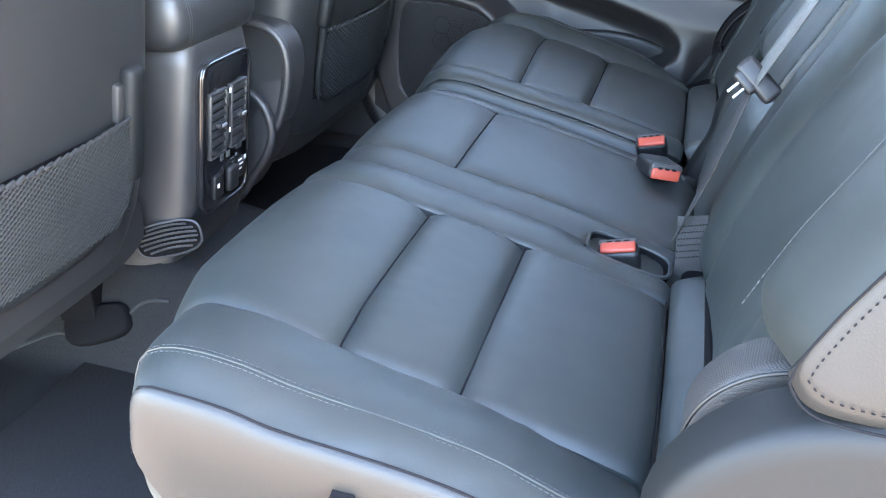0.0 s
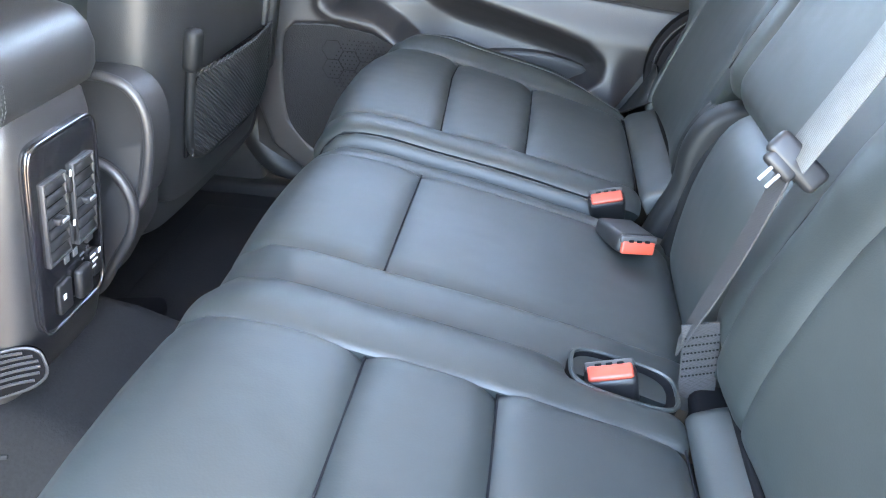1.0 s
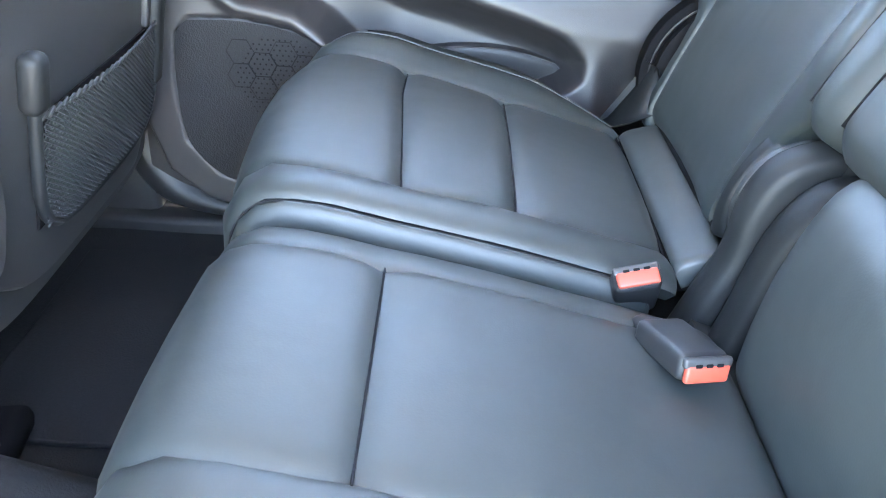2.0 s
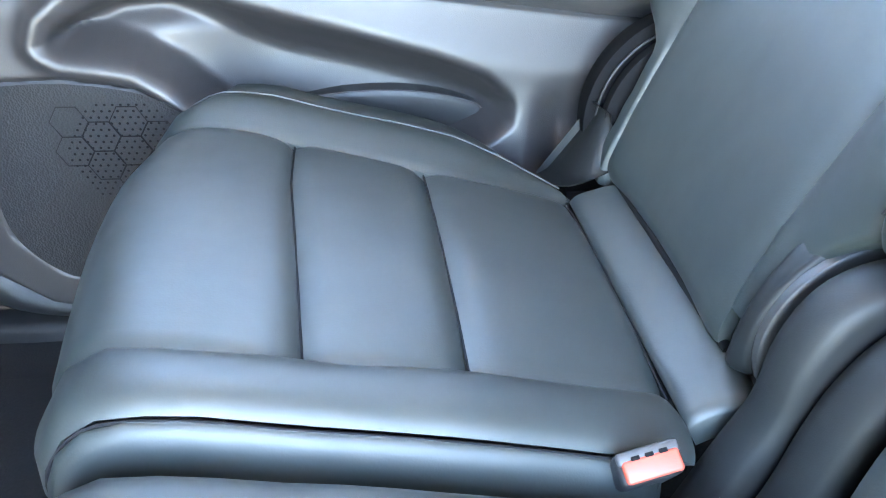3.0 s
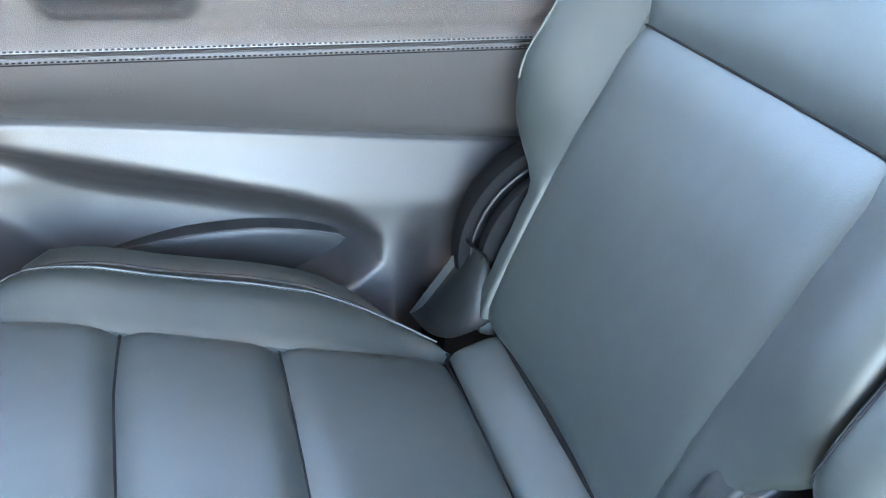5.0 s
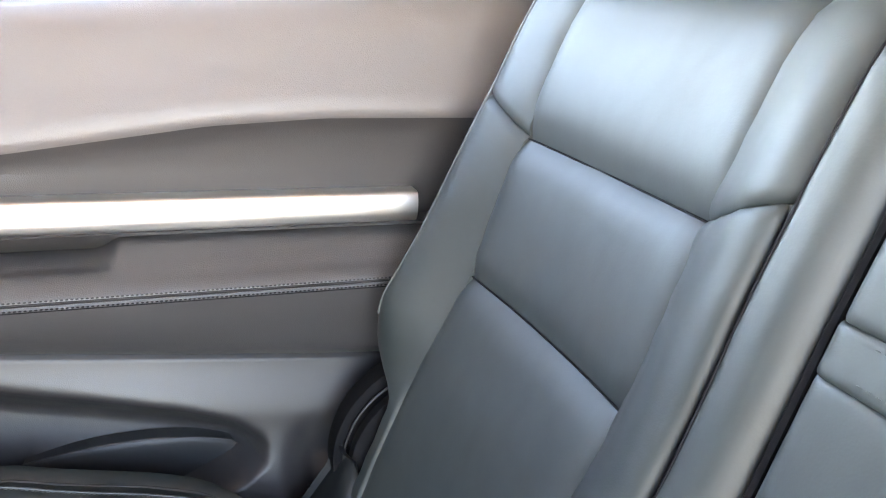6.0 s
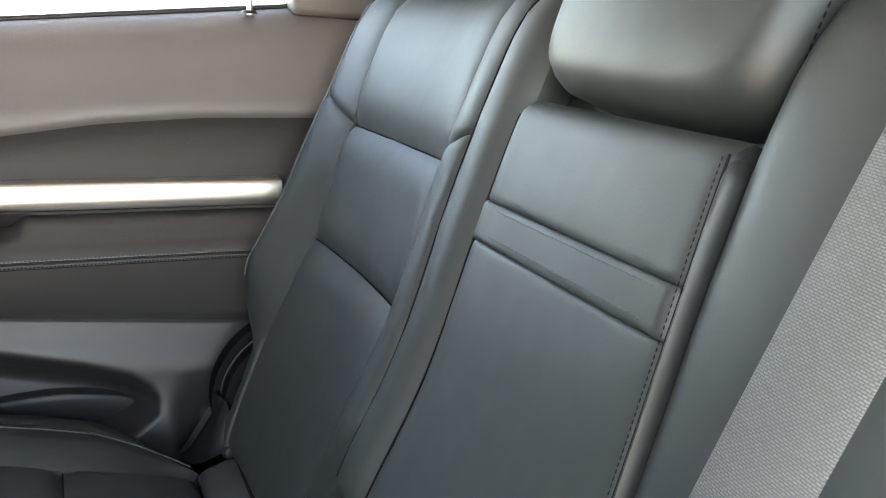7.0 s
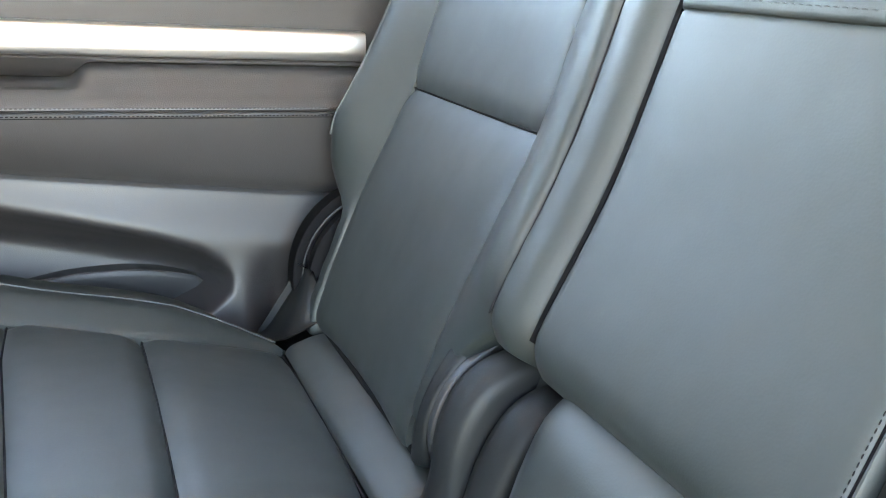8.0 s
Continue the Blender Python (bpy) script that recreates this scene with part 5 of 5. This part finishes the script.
    # recliner shield on the tunnel side: an arched plate with a rounded rim, and a round cover below it
    if shield:
        out = Curve([(-0.32, 0, 0.44), (-0.245, 0, 0.449), (-0.195, 0, 0.450), (-0.165, 0, 0.435), (-0.152, 0, 0.400), (-0.158, 0, 0.345), (-0.180, 0, 0.29), (-0.25, 0, 0.26), (-0.33, 0, 0.27), (-0.355, 0, 0.36), (-0.32, 0, 0.44)])
        low = Curve([(-0.285, 0, 0.345), (-0.224, 0, 0.352), (-0.192, 0, 0.336), (-0.177, 0, 0.300), (-0.183, 0, 0.262), (-0.205, 0, 0.225), (-0.25, 0, 0.165), (-0.32, 0, 0.17), (-0.345, 0, 0.26), (-0.285, 0, 0.345)])
        for name, c, cz, d0, d1, r in (("recliner_shield", out, 0.355, 0.445, 0.500, 0.008), ("recliner_cover", low, 0.26, 0.448, 0.512, 0.004)):
            ring = [c.at(c.length[-1] * k / 60) for k in range(60)]
            rows = []
            for d, shrink in ((d0, 1.0), (d1, 1.0), (d1 + 0.005, 0.975), (d1 + 0.005, 0.93), (d1, 0.88), (d1 + 0.001, 0.5)):
                rows.append([Vector((-0.25 + (p.x + 0.25) * shrink + dx, Y(d), cz + (p.z - cz) * shrink)) for p in ring])
            loft(name, rows, PLASTIC, seat, "moulded plastic cover of the seat hinge")
            tube(name + "_rim", [Vector((p.x + dx, Y(d1 + 0.003), p.z)) for p in ring], 0.0065, CONSOLE, seat, "rounded rim of the hinge cover", 10, True)
    if not shield:
        slope = Matrix.Translation((-0.316, 0.409, 0.088)) @ Matrix.Rotation(radians(58), 4, "X") @ Matrix.Rotation(radians(24), 4, "Z")
        slab("rail_cover", slope, 0.100, 0.052, 0.030, LINING_SHADE, seat, "dark plastic rail end cover", power=3.2, soft=0.3)
        rbox("bracket", pose(-0.345, 0.418, 0.125, 0, 0, 14), (0.050, 0.050, 0.060), 0.004, LINING_SHADE, seat, "dark seat mount")
        return seat
    rbox("rail_cover", pose(-0.285 + dx, Y(0.405), 0.048, 0, -4, 8), (0.12, 0.090, 0.034), 0.014, LINING_SHADE, seat, "dark plastic rail end cover")
    return seat


front_seat(False, -0.040, 0.0, 0.412, False, "dark front seat back with a mesh pocket and plastic rim")
front_seat(True, -0.013, -0.02, 0.455, True, "dark front seat back with a mesh pocket, set further back")


# ---- centre console ----
console = root("center_console", (-0.40, 0.575, 0.06), "dark centre console with rear air vents and buttons", "car console")
CY = 0.566


def console_body():
    rings = []
    for z, x, w in ((0.13, -0.236, 0.112), (0.165, -0.232, 0.111), (0.184, -0.224, 0.107), (0.21, -0.215, 0.100), (0.25, -0.206, 0.092), (0.35, -0.195, 0.090), (0.44, -0.186, 0.088), (0.462, -0.188, 0.086), (0.468, -0.19, 0.078)):
        rings.append([Vector((a, b, z)) for a, b in oval((x - 0.85) / 2, CY, (x + 0.85) / 2, w, 9.0, 64)])
    loft("body", rings, CONSOLE, console, "dark grained plastic body")
    rings = []
    for z, x, w in ((0.462, -0.215, 0.080), (0.4635, -0.196, 0.094), (0.470, -0.186, 0.100), (0.484, -0.180, 0.104), (0.505, -0.178, 0.105), (0.525, -0.182, 0.103), (0.540, -0.192, 0.097), (0.548, -0.208, 0.086), (0.551, -0.240, 0.06)):
        rings.append([Vector((a, b, z)) for a, b in oval((x - 0.52) / 2, CY, (x + 0.52) / 2, w, 9.0, 72)])
    loft("lid", rings, LEATHER_SOFT, console, "black leather armrest lid")
    for k in (0.024, 0.029):
        stitches("lid_stitching", [(x - 0.001 + 0.0025, CY - 0.105 + k + 0.10 * max(0, z - 0.52), z) for z, x in ((0.470, -0.186), (0.484, -0.180), (0.495, -0.1787), (0.505, -0.178), (0.515, -0.1795), (0.525, -0.182), (0.540, -0.192))], console, THREAD_SOFT, step=0.0048, size=0.003, r=0.0005)


console_body()
# rear panel, in a frame that leans with the console's back: x across, y up, z out to the rear
PM = Matrix.Translation((-0.1945, CY - 0.003, 0.338)) @ Matrix((Vector((0, -1, 0)), Vector((0.10, 0, 0.995)), Vector((0.995, 0, -0.10)))).transposed().to_4x4()
if PM.determinant() < 0:
    PM = Matrix.Translation((-0.1945, CY - 0.003, 0.338)) @ Matrix((Vector((0, 1, 0)), Vector((0.10, 0, 0.995)), Vector((0.995, 0, -0.10)))).transposed().to_4x4()


def panel_box(name, x, y, z, sx, sy, sz, r, mat, parent, label=""):
    return rbox(name, PM @ Matrix.Translation((x, y, z)), (sx, sy, sz), r, mat, parent, label, 2)


slab("panel_face", PM, 0.122, 0.212, 0.014, GLOSS, console, "glossy black rear panel", power=9, soft=0.12)
rimline = [PM @ Vector((x, y, 0.0062)) for x, y in oval(0, 0, 0.0605, 0.1055, 9, 64)]
tube("panel_rim", rimline, 0.0022, GLOSS, console, sides=8, closed=True)
for sx in (-1, 1):
    x = sx * 0.0265
    for a, b, w, h in ((x - 0.019, 0.020, 0.003, 0.090), (x + 0.019, 0.020, 0.003, 0.090), (x, 0.065, 0.041, 0.003), (x, -0.025, 0.041, 0.003)):
        panel_box("vent_frame", a, b, 0.0085, w, h, 0.006, 0.0012, CONSOLE, console)
    panel_box("vent_well", x, 0.020, 0.0070, 0.034, 0.088, 0.002, 0.0, LINING_SHADE, console)
    for k in range(7):
        m = PM @ Matrix.Translation((x, -0.017 + k * 0.0125, 0.0098)) @ Matrix.Rotation(radians(-30), 4, "X")
        rbox("louvre", m, (0.034, 0.0080, 0.0014), 0.0005, PLASTIC_SMOOTH, console, seg=1)
    panel_box("vent_tab", x, 0.020, 0.0125, 0.014, 0.007, 0.009, 0.002, PLASTIC_SMOOTH, console)
    panel_box("tab_tip", x + 0.0035, 0.020, 0.0165, 0.012, 0.0045, 0.0035, 0.0012, STEEL, console, "bright metal tab of the vent")
for x, y in ((0.0, 0.048), (0.0, -0.008)):
    panel_box("knob_wheel", x, y, 0.0085, 0.008, 0.022, 0.006, 0.002, PLASTIC_SMOOTH, console)
    panel_box("knob_mark", x, y + 0.012, 0.0118, 0.003, 0.007, 0.001, 0.0003, WHITE_MARK, console)
for k, x in enumerate((-0.012, 0.004)):
    panel_box("display_mark", x, -0.034, 0.0076, 0.009, 0.009, 0.001, 0.0003, WEB, console)
panel_box("button", 0.030, -0.026, 0.0085, 0.014, 0.016, 0.004, 0.0015, PLASTIC, console)
panel_box("rocker", 0.010, -0.072, 0.011, 0.026, 0.036, 0.010, 0.004, PLASTIC_SMOOTH, console)
panel_box("button", -0.024, -0.072, 0.009, 0.024, 0.036, 0.005, 0.002, PLASTIC_SMOOTH, console)
panel_box("button", 0.040, -0.066, 0.009, 0.018, 0.030, 0.005, 0.002, PLASTIC_SMOOTH, console)
for k in range(3):
    panel_box("button_mark", 0.030 + 0.004 * (k % 2), -0.066 + 0.007 * k, 0.0120, 0.010, 0.0022, 0.0008, 0.0002, WHITE_MARK, console)
panel_box("button_mark", -0.028, -0.070, 0.0120, 0.005, 0.006, 0.0008, 0.0002, WHITE_MARK, console)
panel_box("button_mark", 0.044, -0.052, 0.0120, 0.005, 0.006, 0.0008, 0.0002, WHITE_MARK, console)
# small floor vent low on the near corner of the console
gn = Vector((0.42, -0.85, 0.30)).normalized()
gx = Vector((0.90, 0.40, 0.20))
gx = (gx - gn * gx.dot(gn)).normalized()
GM = Matrix.Translation((-0.232, 0.470, 0.209)) @ Matrix((gx, gn.cross(gx), gn)).transposed().to_4x4()
slab("floor_vent", GM, 0.088, 0.048, 0.010, LINING_SHADE, console, "oval floor vent with curved slats", power=3.0, soft=0.15)
tube("vent_rim", [GM @ Vector((x, y, 0.0045)) for x, y in oval(0, 0, 0.043, 0.023, 3.0, 48)], 0.0018, CONSOLE, console, sides=6, closed=True)
for k in range(6):
    y = -0.0150 + 0.0062 * k
    w = 0.038 * math.sqrt(max(0.05, 1 - (y / 0.022) ** 2))
    tube("vent_slat", [GM @ Vector((w * (2 * i / 10 - 1), y + 0.003 * math.cos(math.pi * (i / 10 - 0.5)), 0.0055)) for i in range(11)], 0.0017, CONSOLE, console, sides=6)

# ---- floor mats ----
for y0, y1 in ((0.02, 0.42), (0.82, 1.22)):
    mat_ob = rbox("floor_mat", Matrix.Translation((-0.14, (y0 + y1) / 2, 0.037)), (0.38, y1 - y0, 0.010), 0.004, CARPET)
    tagged(mat_ob, "charcoal carpet mat lying on the car floor", "floor mat", "floor mats")
